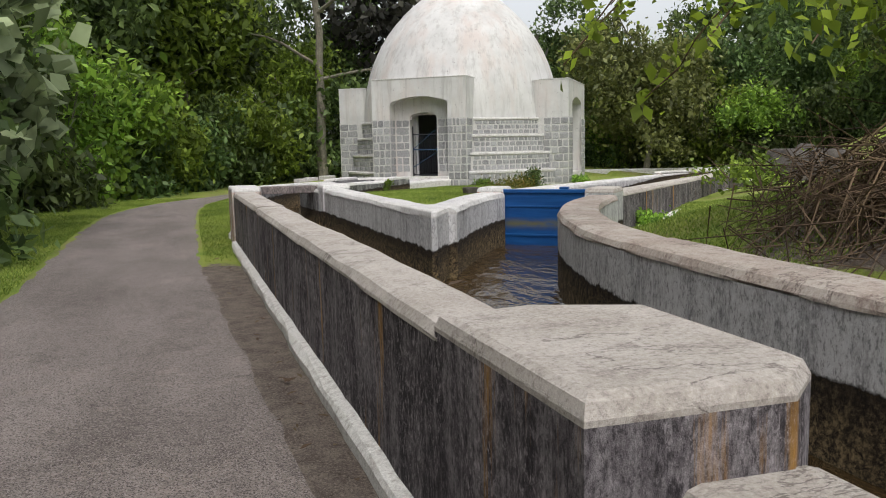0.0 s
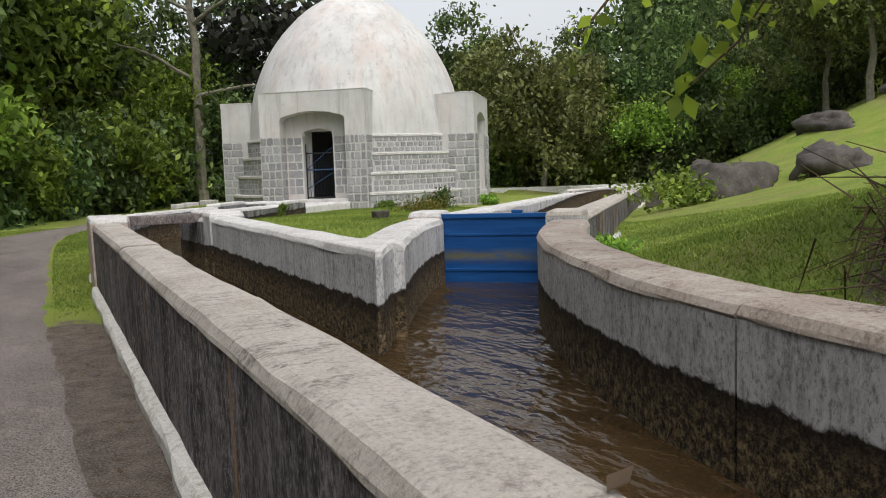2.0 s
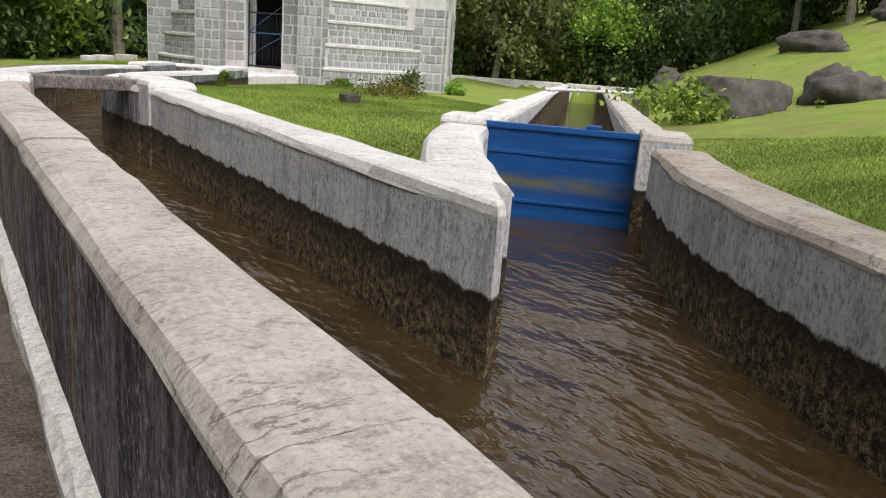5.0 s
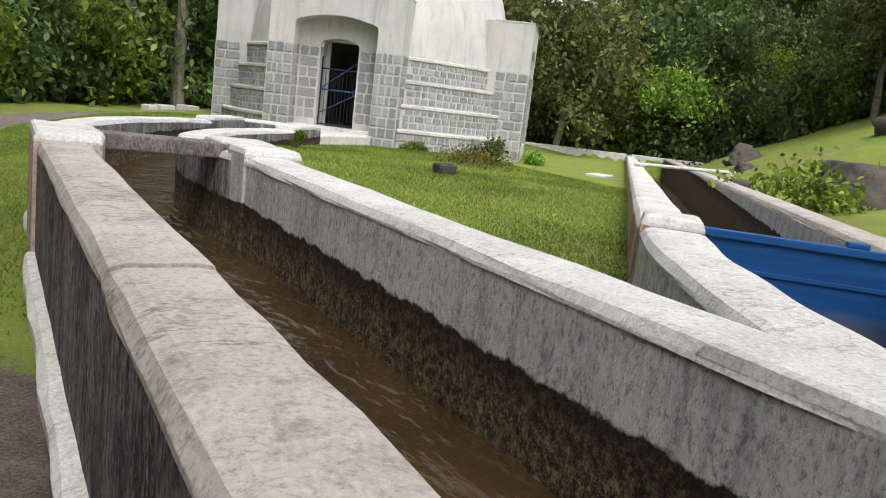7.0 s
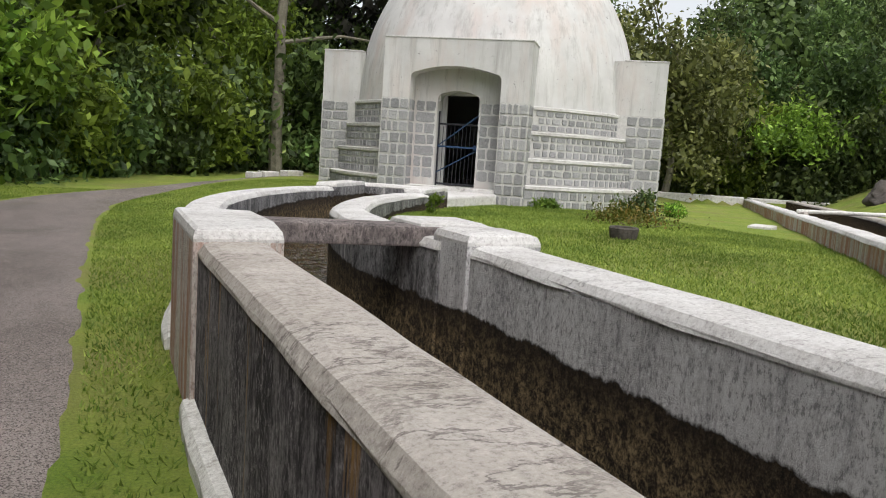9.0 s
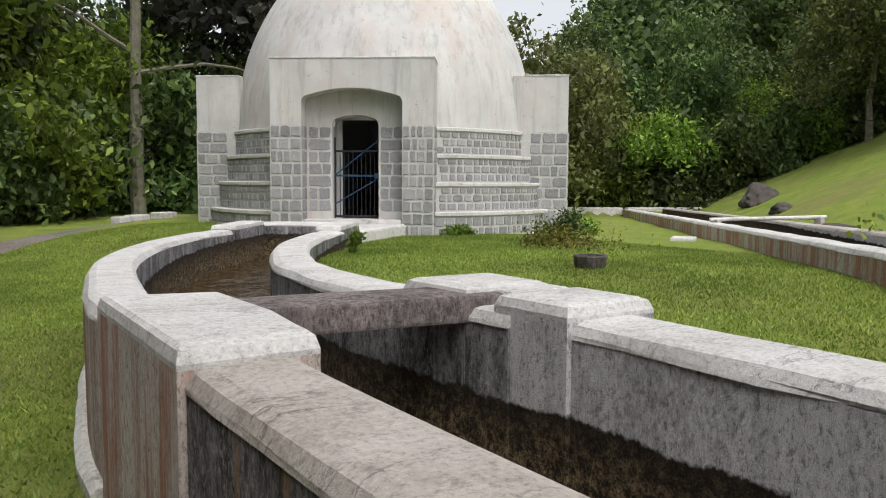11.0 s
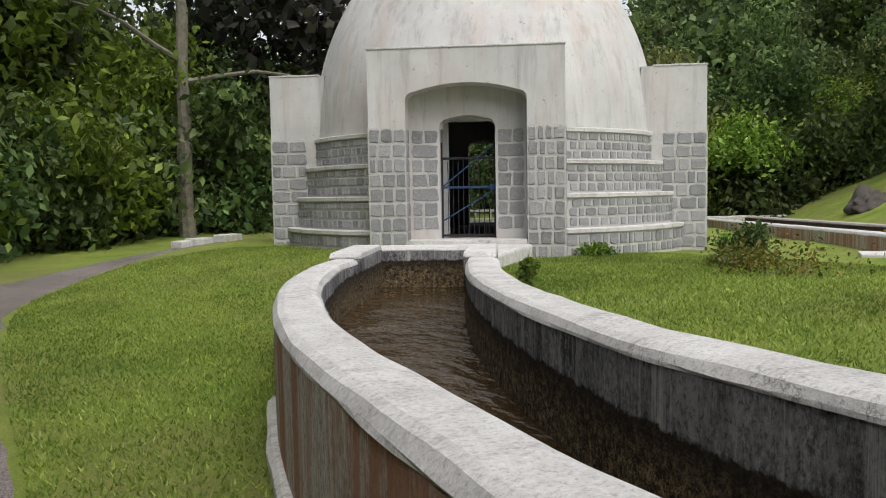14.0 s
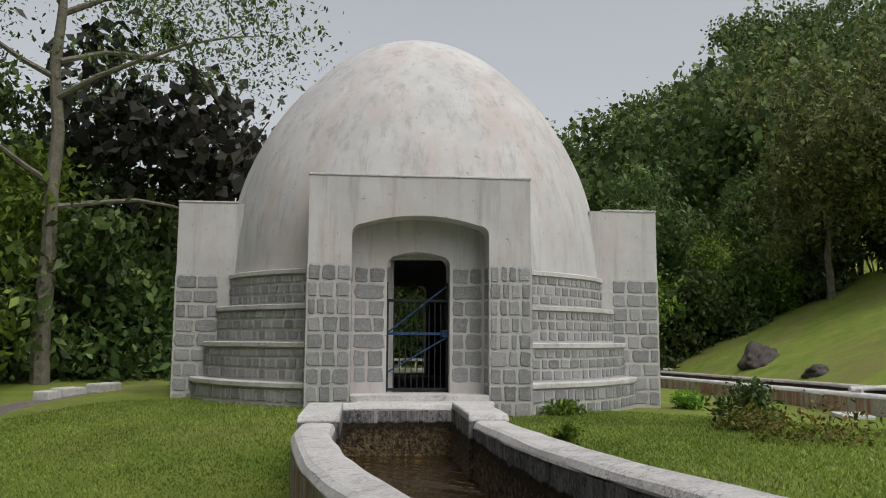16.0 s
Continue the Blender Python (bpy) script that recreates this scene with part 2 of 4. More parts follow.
def asphalt_material():
    m, nt, b = mat("worn grey-brown asphalt", 0.92)
    col = mix(nt, ramp(nt, noise_of(nt, 0.9, 6, (1.4, 0.6, 1), 0.6), [(0.36, 0.0), (0.64, 1.0)]), (0.145, 0.122, 0.112), (0.245, 0.21, 0.195))
    col = mix(nt, ramp(nt, noise_of(nt, 3.5, 8, rough=0.75), [(0.54, 0.0), (0.68, 0.6)]), col, (0.30, 0.25, 0.22))
    col = mix(nt, ramp(nt, noise_of(nt, 1.7, 7, rough=0.7), [(0.55, 0.0), (0.68, 0.6)]), col, (0.095, 0.078, 0.07))
    chip = node(nt, "ShaderNodeTexVoronoi", Scale=170.0)
    nt.links.new(coords(nt), chip.inputs["Vector"])
    grey = nt.nodes.new("ShaderNodeSeparateColor")
    nt.links.new(chip.outputs["Color"], grey.inputs[0])
    col = mix(nt, ramp(nt, grey.outputs[0], [(0.66, 0.0), (0.84, 0.6)]), col, (0.34, 0.305, 0.285))
    col = mix(nt, ramp(nt, grey.outputs[1], [(0.66, 0.0), (0.80, 0.8)]), col, (0.045, 0.037, 0.034))
    nt.links.new(col, b.inputs["Base Color"])
    bump(nt, b, math_node(nt, "ADD", chip.outputs["Distance"], noise_of(nt, 60, 5)), 0.8, 0.008)
    return m


M_PATH = asphalt_material()
M_GRASS = leaf_mat("grass blade", (0.15, 0.24, 0.03), (0.28, 0.32, 0.075), 0.4)
M_LEAF = leaf_mat("dark forest leaf", (0.055, 0.095, 0.028), (0.15, 0.215, 0.065), 0.4)
M_LEAF_B = leaf_mat("bright green leaf", (0.11, 0.20, 0.025), (0.27, 0.40, 0.06), 0.45)
M_LEAF_OLIVE = leaf_mat("olive leaf", (0.09, 0.105, 0.03), (0.19, 0.20, 0.065))
M_LEAF_BIG = leaf_mat("pale grey-green leaf", (0.17, 0.23, 0.11), (0.38, 0.46, 0.26), 0.4)
M_LEAF_YELLOW = leaf_mat("yellow-green leaf", (0.17, 0.23, 0.03), (0.42, 0.52, 0.06), 0.55)
M_LEAF_RUST = leaf_mat("mixed weed leaf", (0.10, 0.15, 0.02), (0.24, 0.18, 0.04), 0.3)
M_LEAF_PURPLE = leaf_mat("dull grey-brown leaf", (0.030, 0.030, 0.026), (0.085, 0.08, 0.066), 0.15)
M_BARK = worn("mossy bark", (0.13, 0.12, 0.09), (0.25, 0.23, 0.18), 6, bumpy=0.9)
M_DRY = leaf_mat("dead brown stem", (0.12, 0.085, 0.05), (0.20, 0.15, 0.085), 0.1, 0.9)
M_ROCK = worn("dark weathered boulder", (0.055, 0.047, 0.042), (0.125, 0.112, 0.10), 3, stain=(0.04, 0.035, 0.03), bumpy=1.0, fine_scale=25)
M_IRON = worn("black iron bar", (0.015, 0.016, 0.02), (0.03, 0.03, 0.04), 8, rough=0.6)
M_BLUEBAR = worn("faded blue iron bar", (0.02, 0.055, 0.13), (0.04, 0.09, 0.18), 8, rough=0.6)


def gate_material():
    m, nt, b = mat("blue painted sheet steel", 0.45)
    col = mix(nt, ramp(nt, noise_of(nt, 1.0, 5, (1.2, 1.2, 14)), [(0.4, 0.0), (0.65, 1.0)]), (0.006, 0.055, 0.20), (0.012, 0.085, 0.27))
    z = height_of(nt)
    band = math_node(nt, "SUBTRACT", 1.0, math_node(nt, "MULTIPLY", math_node(nt, "ABSOLUTE", math_node(nt, "SUBTRACT", z, 0.60)), 11.0), True)
    scum = math_node(nt, "MULTIPLY", band, ramp(nt, noise_of(nt, 1.0, 5, (2.2, 2.2, 9)), [(0.38, 0.0), (0.6, 0.85)]))
    col = mix(nt, scum, col, (0.14, 0.12, 0.03))
    nt.links.new(col, b.inputs["Base Color"])
    bump(nt, b, noise_of(nt, 8, 4), 0.15, 0.01)
    return m


M_GATE = gate_material()

# ---- mesh helpers ----


def mesh_ob(name, verts, faces, material, parent=None, label="", smooth=False):
    me = bpy.data.meshes.new(name)
    me.from_pydata(verts, [], faces)
    me.materials.append(material)
    if smooth:
        me.polygons.foreach_set("use_smooth", [True] * len(me.polygons))
    me.update()
    ob = new(name, me)
    if parent:
        ob.parent = parent
    if label:
        tagged(ob, label)
    return ob


def part(name, bm, material, parent=None, label="", smooth=False):
    me = bpy.data.meshes.new(name)
    bmesh.ops.recalc_face_normals(bm, faces=bm.faces)
    bm.to_mesh(me)
    bm.free()
    me.materials.append(material)
    if smooth:
        me.polygons.foreach_set("use_smooth", [True] * len(me.polygons))
    ob = new(name, me)
    if parent:
        ob.parent = parent
    if label:
        tagged(ob, label)
    return ob


def thing(name, label, category, kind="", group="", at=None):
    e = new(name)
    if at is not None:
        e.matrix_world = at
    return tagged(e, label, category, group, kind)


def add_box(bm, x0, x1, y0, y1, z0, z1, bev=0.0, m=None):
    r = bmesh.ops.create_cube(bm, size=1.0)
    vs = r["verts"]
    for v in vs:
        v.co = Vector(((x0 + x1) / 2 + v.co.x * (x1 - x0), (y0 + y1) / 2 + v.co.y * (y1 - y0), (z0 + z1) / 2 + v.co.z * (z1 - z0)))
    if bev:
        es = list({e for v in vs for e in v.link_edges})
        r = bmesh.ops.bevel(bm, geom=es, offset=bev, segments=2, affect="EDGES", profile=0.6)
        vs = r["verts"]
    if m is not None:
        bmesh.ops.transform(bm, matrix=m, verts=vs)
    return vs


def add_bar(bm, a, b, r, n=6, r2=None):
    a, b = Vector(a), Vector(b)
    q = (b - a).to_track_quat("Z", "Y").to_matrix()
    r2 = r if r2 is None else r2
    ra = [bm.verts.new(a + q @ Vector((r * math.cos(6.2832 * i / n), r * math.sin(6.2832 * i / n), 0))) for i in range(n)]
    rb = [bm.verts.new(b + q @ Vector((r2 * math.cos(6.2832 * i / n), r2 * math.sin(6.2832 * i / n), 0))) for i in range(n)]
    for i in range(n):
        bm.faces.new((ra[i], ra[(i + 1) % n], rb[(i + 1) % n], rb[i]))
    bm.faces.new(ra[::-1])
    bm.faces.new(rb)


def curve(points, step=0.12):
    """A smooth line through plan points, evenly cut."""
    p = [Vector(q) for q in points]
    p = [p[0] * 2 - p[1]] + p + [p[-1] * 2 - p[-2]]
    fine = []
    for i in range(1, len(p) - 2):
        for k in range(24):
            t = k / 24
            fine.append(0.5 * (2 * p[i] + (p[i + 1] - p[i - 1]) * t + (2 * p[i - 1] - 5 * p[i] + 4 * p[i + 1] - p[i + 2]) * t * t + (3 * p[i] - p[i - 1] - 3 * p[i + 1] + p[i + 2]) * t ** 3))
    fine.append(p[-2])
    out, run = [fine[0]], 0.0
    for a, b in zip(fine, fine[1:]):
        run += (b - a).length
        if run >= step:
            out.append(b)
            run = 0.0
    if (out[-1] - fine[-1]).length > 0.02:
        out.append(fine[-1])
    return out


def straight(a, b, step=0.25):
    a, b = Vector(a), Vector(b)
    n = max(1, round((b - a).length / step))
    return [a.lerp(b, i / n) for i in range(n + 1)]


def sweep(line, profile, wobble=0.0, fall=0.0):
    """Verts and faces of a closed profile (offset to the right of the line, height) carried along a plan line, with closed ends."""
    verts, faces, n = [], [], len(profile)
    for i, p in enumerate(line):
        a, b = line[max(0, i - 1)], line[min(len(line) - 1, i + 1)]
        d = (b - a).normalized()
        right = Vector((d.y, -d.x))
        for j, (o, z) in enumerate(profile):
            k = wobble * noise.noise((p.x * 2.3, p.y * 2.3, j * 3.1)) if wobble else 0
            q = p + right * (o + k)
            verts.append((q.x, q.y, z + k * 0.6 - fall * i / (len(line) - 1)))
    for i in range(len(line) - 1):
        for j in range(n):
            k = (j + 1) % n
            faces.append((i * n + j, (i + 1) * n + j, (i + 1) * n + k, i * n + k))
    faces.append(tuple(range(n)))
    faces.append(tuple(range((len(line) - 1) * n, len(line) * n))[::-1])
    return verts, faces


def wall(name, line, width, z0, z1, body, top, label, cap=0.06, chamfer=0.045, lining=None, fall=0.0, lining_mat=None):
    """A wall with a chamfered coping as a part of its own; lining: the stained face on the water side (+1 right, -1 left of the line)."""
    w = thing(name, label, "wall", "structure")
    h = width / 2
    v, f = sweep(line, [(-h, z0), (-h, z1 - cap), (h, z1 - cap), (h, z0)], 0.008, fall)
    mesh_ob("wall_body", v, f, body, w)
    if lining:
        v, f = sweep(line, [(lining * (h - 0.03), z0), (lining * (h - 0.03), z1 - cap), (lining * (h + 0.012), z1 - cap), (lining * (h + 0.012), z0)], 0.008, fall)
        mesh_ob("water_face", v, f, lining_mat or M_CANAL, w, "grey concrete face stained dark below the tide mark")
    c = chamfer
    v, f = sweep(line, [(-h - 0.004, z1 - cap), (-h - 0.002, z1 - c), (-h + c * 0.45, z1 - 0.012), (-h + c * 1.3, z1), (h - c * 1.3, z1), (h - c * 0.45, z1 - 0.012), (h + 0.002, z1 - c), (h + 0.004, z1 - cap)], 0.012, fall)
    mesh_ob("coping", v, f, top, w)
    return w


# ---- plan ----
TOP, WATER, PATH_Z, LAWN = 1.0, 0.33, 0.2, 0.60
CENTRE, AXIS = Vector((9.06, 25.1)), -37.5
OUTER = straight((0.925, 2.45), (0.905, 11.75))
OUTER_BEND = curve([(0.905, 12.0), (0.92, 13.0), (0.97, 13.6), (1.04, 14.0), (1.225, 15.0), (1.495, 16.0), (1.86, 17.0), (2.31, 18.0), (2.885, 19.0), (3.20, 19.5), (3.62, 20.05)])
ISLAND = straight((2.265, 7.15), (2.215, 11.75))
ISLAND_BEND = curve([(2.16, 12.0), (2.09, 12.8), (2.10, 13.4), (2.19, 14.0), (2.29, 14.5), (2.46, 15.0), (2.86, 16.0), (3.35, 17.0), (3.95, 18.0), (4.64, 19.0), (4.90, 19.35)])
GATE_SIDE = curve([(2.33, 7.12), (2.52, 7.5), (2.85, 8.05), (3.3, 8.75), (3.75, 9.3)])
RIGHT = curve([(2.5, -6.0), (2.5, 0.0), (2.49, 2.2), (2.54, 3.1), (2.65, 4.1), (2.86, 5.0), (3.26, 6.05), (3.86, 7.1), (4.55, 7.95)])
BACK_L = straight((3.9, 9.5), (25.3, 33.0))
BACK_R = straight((4.95, 8.5), (26.2, 31.6))
CANAL = [Vector((1.2, -6)), Vector((1.2, 2))] + OUTER + OUTER_BEND + [Vector((4.67, 21.37)), Vector((5.87, 20.45))] + ISLAND_BEND[::-1] + ISLAND[::-1] + [Vector((2.3, 7.3))] + GATE_SIDE + [Vector((3.9, 9.5)), Vector((4.95, 8.5))] + RIGHT[::-1]
CHANNEL = BACK_L + BACK_R[::-1]
ISLAND_AREA = [Vector((2.3, 7.3))] + ISLAND + ISLAND_BEND + [Vector((5.4, 20.2)), Vector((6.5, 21.8)), Vector((9, 25)), Vector((12, 28)), Vector((18, 36.5))] + BACK_L[::-1] + GATE_SIDE[::-1]
RIGHT_AREA = RIGHT + BACK_R + [Vector((60, 68)), Vector((400, 68)), Vector((400, -6))]


def inside(poly, X, Y):
    r = np.zeros(X.shape, bool)
    n = len(poly)
    for i in range(n):
        (x0, y0), (x1, y1) = poly[i], poly[(i + 1) % n]
        if y0 == y1:
            continue
        c = (y0 > Y) != (y1 > Y)
        r ^= c & (X < (x1 - x0) * (Y - y0) / (y1 - y0) + x0)
    return r


def distance(line, X, Y):
    d = np.full(X.shape, 1e9)
    for a, b in zip(line, line[1:]):
        ab = b - a
        t = np.clip(((X - a.x) * ab.x + (Y - a.y) * ab.y) / max(ab.length_squared, 1e-9), 0, 1)
        d = np.minimum(d, np.hypot(X - a.x - t * ab.x, Y - a.y - t * ab.y))
    return d


def smooth(a, b, v):
    t = np.clip((v - a) / (b - a), 0, 1)
    return t * t * (3 - 2 * t)


RIGHT_LINE = RIGHT[::4] + BACK_R[::6] + [BACK_R[-1], Vector((36, 43))]


def ground_height(X, Y):
    X, Y = np.asarray(X, float), np.asarray(Y, float)
    r = np.hypot(X - CENTRE.x, Y - CENTRE.y)
    h = PATH_Z + 0.38 * smooth(8.4, 4.6, r)
    h = h + 0.10 * smooth(-3.0, -6.0, X) + 1.2 * smooth(-6, -14, X)
    h = h + 0.5 * smooth(33, 44, Y)
    s = (X - 4.9) * 0.69 + (Y - 8.6) * 0.724
    drop = 0.024 * np.clip(s - 6, 0, 28)
    h = np.where(inside(ISLAND_AREA, X, Y), LAWN - drop + 0.03 * np.sin(X * 0.9) * np.sin(Y * 0.7), h)
    right = inside(RIGHT_AREA, X, Y)
    d = distance(RIGHT_LINE, X, Y)
    k = 0.20 + 0.026 * np.clip(s - 11, 0, 9) + 0.10 * smooth(5, -3, s)
    near = smooth(1.5, -2.5, s) * 0.30
    bank = 0.42 - drop + near + k * np.clip(d - 0.4, 0, 11)
    h = np.where(right, bank, h)
    p, q = X * 0.866 + Y * 0.5, -X * 0.5 + Y * 0.866
    h = h + np.clip(p - 50, 0, 95) * 0.47 * smooth(40, 0, q)
    h = np.where(inside(CANAL, X, Y), -0.35, h)
    h = np.where(inside(CHANNEL, X, Y), -0.35 - drop, h)
    return h


def grid_axis(parts):
    return np.unique(np.round(np.concatenate([np.arange(a, b, s) for a, b, s in parts]), 3))


def build_ground():
    xs = grid_axis([(-1200, -80, 140), (-80, -10, 5), (-10, -3, 0.7), (-3, 0.4, 0.35), (0.4, 6, 0.09), (6, 16, 0.16), (16, 32, 0.3), (32, 130, 5), (130, 1300, 130)])
    ys = grid_axis([(-1200, -60, 140), (-60, -6, 4), (-6, 2, 0.5), (2, 20, 0.10), (20, 34, 0.25), (34, 60, 1.2), (60, 140, 6), (140, 1300, 130)])
    X, Y = np.meshgrid(xs, ys)
    Z = ground_height(X, Y)
    verts = np.stack([X, Y, Z], -1).reshape(-1, 3)
    n, m = len(xs), len(ys)
    i = np.arange(n * m).reshape(m, n)
    faces = np.stack([i[:-1, :-1], i[:-1, 1:], i[1:, 1:], i[1:, :-1]], -1).reshape(-1, 4)
    ob = mesh_ob("ground", verts.tolist(), faces.tolist(), M_GROUND, smooth=True)
    bare = (smooth(10.6, 9.0, Y) * smooth(1.0, 0.7, X) * smooth(-0.9, 0.2, X)) * 0.9
    bare = bare + 0.32 * smooth(0.75, 0.45, X) * smooth(14.5, 11, Y) * smooth(0.1, 0.3, X)
    bare = np.maximum(bare, 0.85 * smooth(1.5, 0.7, np.hypot(X - 4.4, Y - 3.7)))
    at = ob.data.attributes.new("bare", "FLOAT", "POINT")
    at.data.foreach_set("value", bare.reshape(-1).astype(np.float32))
    tagged(ob, "mown green lawn with patches of bare earth", "ground", kind="structure")


build_ground()

# path, draped on the ground
PATH_R = curve([(0.72, -8), (0.62, 0), (0.42, 6), (0.28, 10), (0.30, 13), (0.36, 17.3), (0.5, 20.5), (0.9, 23.2), (1.6, 24.7), (2.5, 25.9), (4.0, 27.6), (7, 30.2), (11, 33)], 0.3)
PATH_L = curve([(-1.75, -8), (-1.70, 0), (-1.66, 8), (-1.75, 12), (-1.77, 17.0), (-1.55, 20.4), (-0.85, 23.2), (0.2, 25.3), (1.1, 26.6), (2.0, 27.6), (3.3, 29.0), (6, 31.6), (10, 34.5)], 0.3)


def build_path():
    def at(line, t):
        k = t * (len(line) - 1)
        i = min(int(k), len(line) - 2)
        return line[i].lerp(line[i + 1], k - i)
    rows, cols = 220, 14
    verts, faces = [], []
    for i in range(rows + 1):
        a, b = at(PATH_L, i / rows), at(PATH_R, i / rows)
        for j in range(cols + 1):
            p = a.lerp(b, j / cols)
            if j in (0, cols):
                p = p + (b - a).normalized() * 0.14 * noise.noise((p.x * 2, p.y * 2.6, j))
            verts.append((p.x, p.y, 0.0))
    g = ground_height([v[0] for v in verts], [v[1] for v in verts])
    verts = [(x, y, float(z) + (0.012 if k % (cols + 1) not in (0, cols) else -0.01)) for k, ((x, y, _), z) in enumerate(zip(verts, g))]
    for i in range(rows):
        for j in range(cols):
            k = i * (cols + 1) + j
            faces.append((k, k + 1, k + cols + 2, k + cols + 1))
    ob = mesh_ob("road", verts, faces, M_PATH, smooth=True)
    tagged(ob, "worn grey-brown asphalt footpath with soft edges", "path", kind="structure")


build_path()


def build_water():
    bm = bmesh.new()
    f = bm.faces.new([bm.verts.new((p.x, p.y, WATER)) for p in CANAL])
    bmesh.ops.triangulate(bm, faces=[f])
    bmesh.ops.recalc_face_normals(bm, faces=bm.faces)
    ob = part("water", bm, M_WATER)
    if ob.data.polygons[0].normal.z < 0:
        ob.data.flip_normals()
    tagged(ob, "murky brown canal water with small ripples", "water", kind="structure")


build_water()
v, f = sweep([(p + q) / 2 for p, q in zip(straight((4.45, 9.05), (25.3, 33.0)), straight((4.45, 9.05), (26.2, 31.6)))], [(-0.62, 0.0), (-0.62, 0.12), (0.62, 0.12), (0.62, 0.0)], 0.0, 0.6)
tagged(mesh_ob("water_channel", v, f, M_WATER), "shallow dark water in the channel beyond the sluice", "water", kind="structure")

# canal walls
for name, y0, y1, top in (("wall_outer_a", 2.36, 5.335, TOP), ("wall_outer_b", 5.347, 8.40, TOP - 0.006), ("wall_outer_c", 8.412, 11.75, TOP + 0.003)):
    wall(name, straight((0.932 - 0.0024 * y0, y0), (0.932 - 0.0024 * y1, y1)), 0.31, -0.3, top, M_OUTER, M_COPING, "long dark-streaked concrete canal wall with a pale worn coping", lining=1)
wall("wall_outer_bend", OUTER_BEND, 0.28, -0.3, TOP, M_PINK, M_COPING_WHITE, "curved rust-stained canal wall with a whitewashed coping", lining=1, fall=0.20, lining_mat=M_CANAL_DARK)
wall("wall_island", ISLAND, 0.33, -0.3, TOP, M_CANAL, M_COPING_WHITE, "grey stained canal wall along the island lawn")
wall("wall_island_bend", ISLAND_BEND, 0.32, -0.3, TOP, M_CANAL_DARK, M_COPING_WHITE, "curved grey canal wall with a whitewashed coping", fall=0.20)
wall("wall_gate_side", GATE_SIDE, 0.36, -0.3, TOP - 0.004, M_CANAL, M_COPING_WHITE, "short curved concrete wall leading to the sluice")
CUT = min(range(len(RIGHT)), key=lambda i: abs(RIGHT[i].y - 4.05))
wall("wall_right_bank_b", [RIGHT[CUT].lerp(RIGHT[CUT + 1], 0.12)] + RIGHT[CUT + 1:], 0.375, -0.3, TOP - 0.006, M_CANAL, M_COPING_BROWN, "curved grey concrete bank wall with a brown coping")
wall("wall_right_bank_a", RIGHT[:CUT + 1], 0.38, -0.3, TOP, M_CANAL, M_COPING_BROWN, "curved grey concrete bank wall with a brown coping")
wall("wall_back_canal_a", BACK_L, 0.34, -0.3, TOP - 0.01, M_PINK, M_COPING_WHITE, "straight whitewashed wall of the channel beyond the sluice", lining=1, fall=0.68)
wall("wall_back_canal_b", BACK_R, 0.34, -0.3, TOP - 0.01, M_OUTER, M_COPING, "straight dark concrete wall of the channel beyond the sluice", lining=-1, fall=0.62)

# painted plinth strip at the foot of the walls
v, f = sweep(straight((0.73, 2.4), (0.71, 11.75)), [(-0.035, 0.1), (-0.035, 0.255), (-0.015, 0.285), (0.05, 0.30), (0.06, 0.1)], 0.024)
tagged(mesh_ob("plinth", v, f, M_WHITE), "narrow chipped white-painted plinth at the foot of the wall", "plinth", kind="structure")
v, f = sweep([p + Vector((-0.17, 0.02)) for p in OUTER_BEND[7:40]], [(-0.03, 0.1), (-0.03, 0.25), (0.0, 0.28), (0.06, 0.28), (0.06, 0.1)], 0.02)
tagged(mesh_ob("plinth", v, f, M_WHITE), "narrow chipped white plinth at the foot of the curved wall", "plinth", kind="structure")
v, f = sweep([p + Vector((0.18, -0.17)) for p in BACK_R[3:]], [(-0.05, 0.1), (-0.05, 0.50), (0.03, 0.50), (0.05, 0.48), (0.05, 0.1)], 0.01, 0.62)
tagged(mesh_ob("plinth", v, f, M_WHITE), "pale plinth along the channel wall", "plinth", kind="structure")


def block(name, plan, z0, z1, body, top, label, cap=0.06, grow=0.0):
    """A pier on a plan polygon (counter-clockwise) with a chamfered cap."""
    w = thing(name, label, "pier", "structure")
    c = Vector((sum(p[0] for p in plan) / len(plan), sum(p[1] for p in plan) / len(plan)))

    def ring(bm, z, inset):
        return [bm.verts.new((*(Vector(p) + (c - Vector(p)).normalized() * inset), z)) for p in plan]

    for nm, levels, m in (("pier_body", [(z0, 0.0), (z1 - cap, 0.0)], body), ("cap", [(z1 - cap, -grow), (z1 - 0.045, -grow), (z1 - 0.012, 0.02 - grow), (z1, 0.06 - grow)], top)):
        bm = bmesh.new()
        rings = [ring(bm, z, i) for z, i in levels]
        bm.faces.new(rings[0][::-1])
        bm.faces.new(rings[-1])
        for a, b in zip(rings, rings[1:]):
            for i in range(len(a)):
                j = (i + 1) % len(a)
                bm.faces.new((a[i], a[j], b[j], b[i]))
        part(nm, bm, m, w)
    return w


# end block of the long wall, with the lower wall that goes on from it
block("pier_wall_end", [(0.78, 1.42), (1.30, 1.40), (1.45, 1.52), (1.46, 2.26), (1.09, 2.42), (0.77, 2.38)], -0.3, 1.035, M_OUTER, M_COPING, "wide chamfered end block of the streaked concrete wall")
wall("wall_low_end", straight((1.22, -6.0), (1.20, 1.41)), 0.40, -0.3, 0.82, M_OUTER, M_COPING, "lower concrete wall continuing from the end block", lining=1)
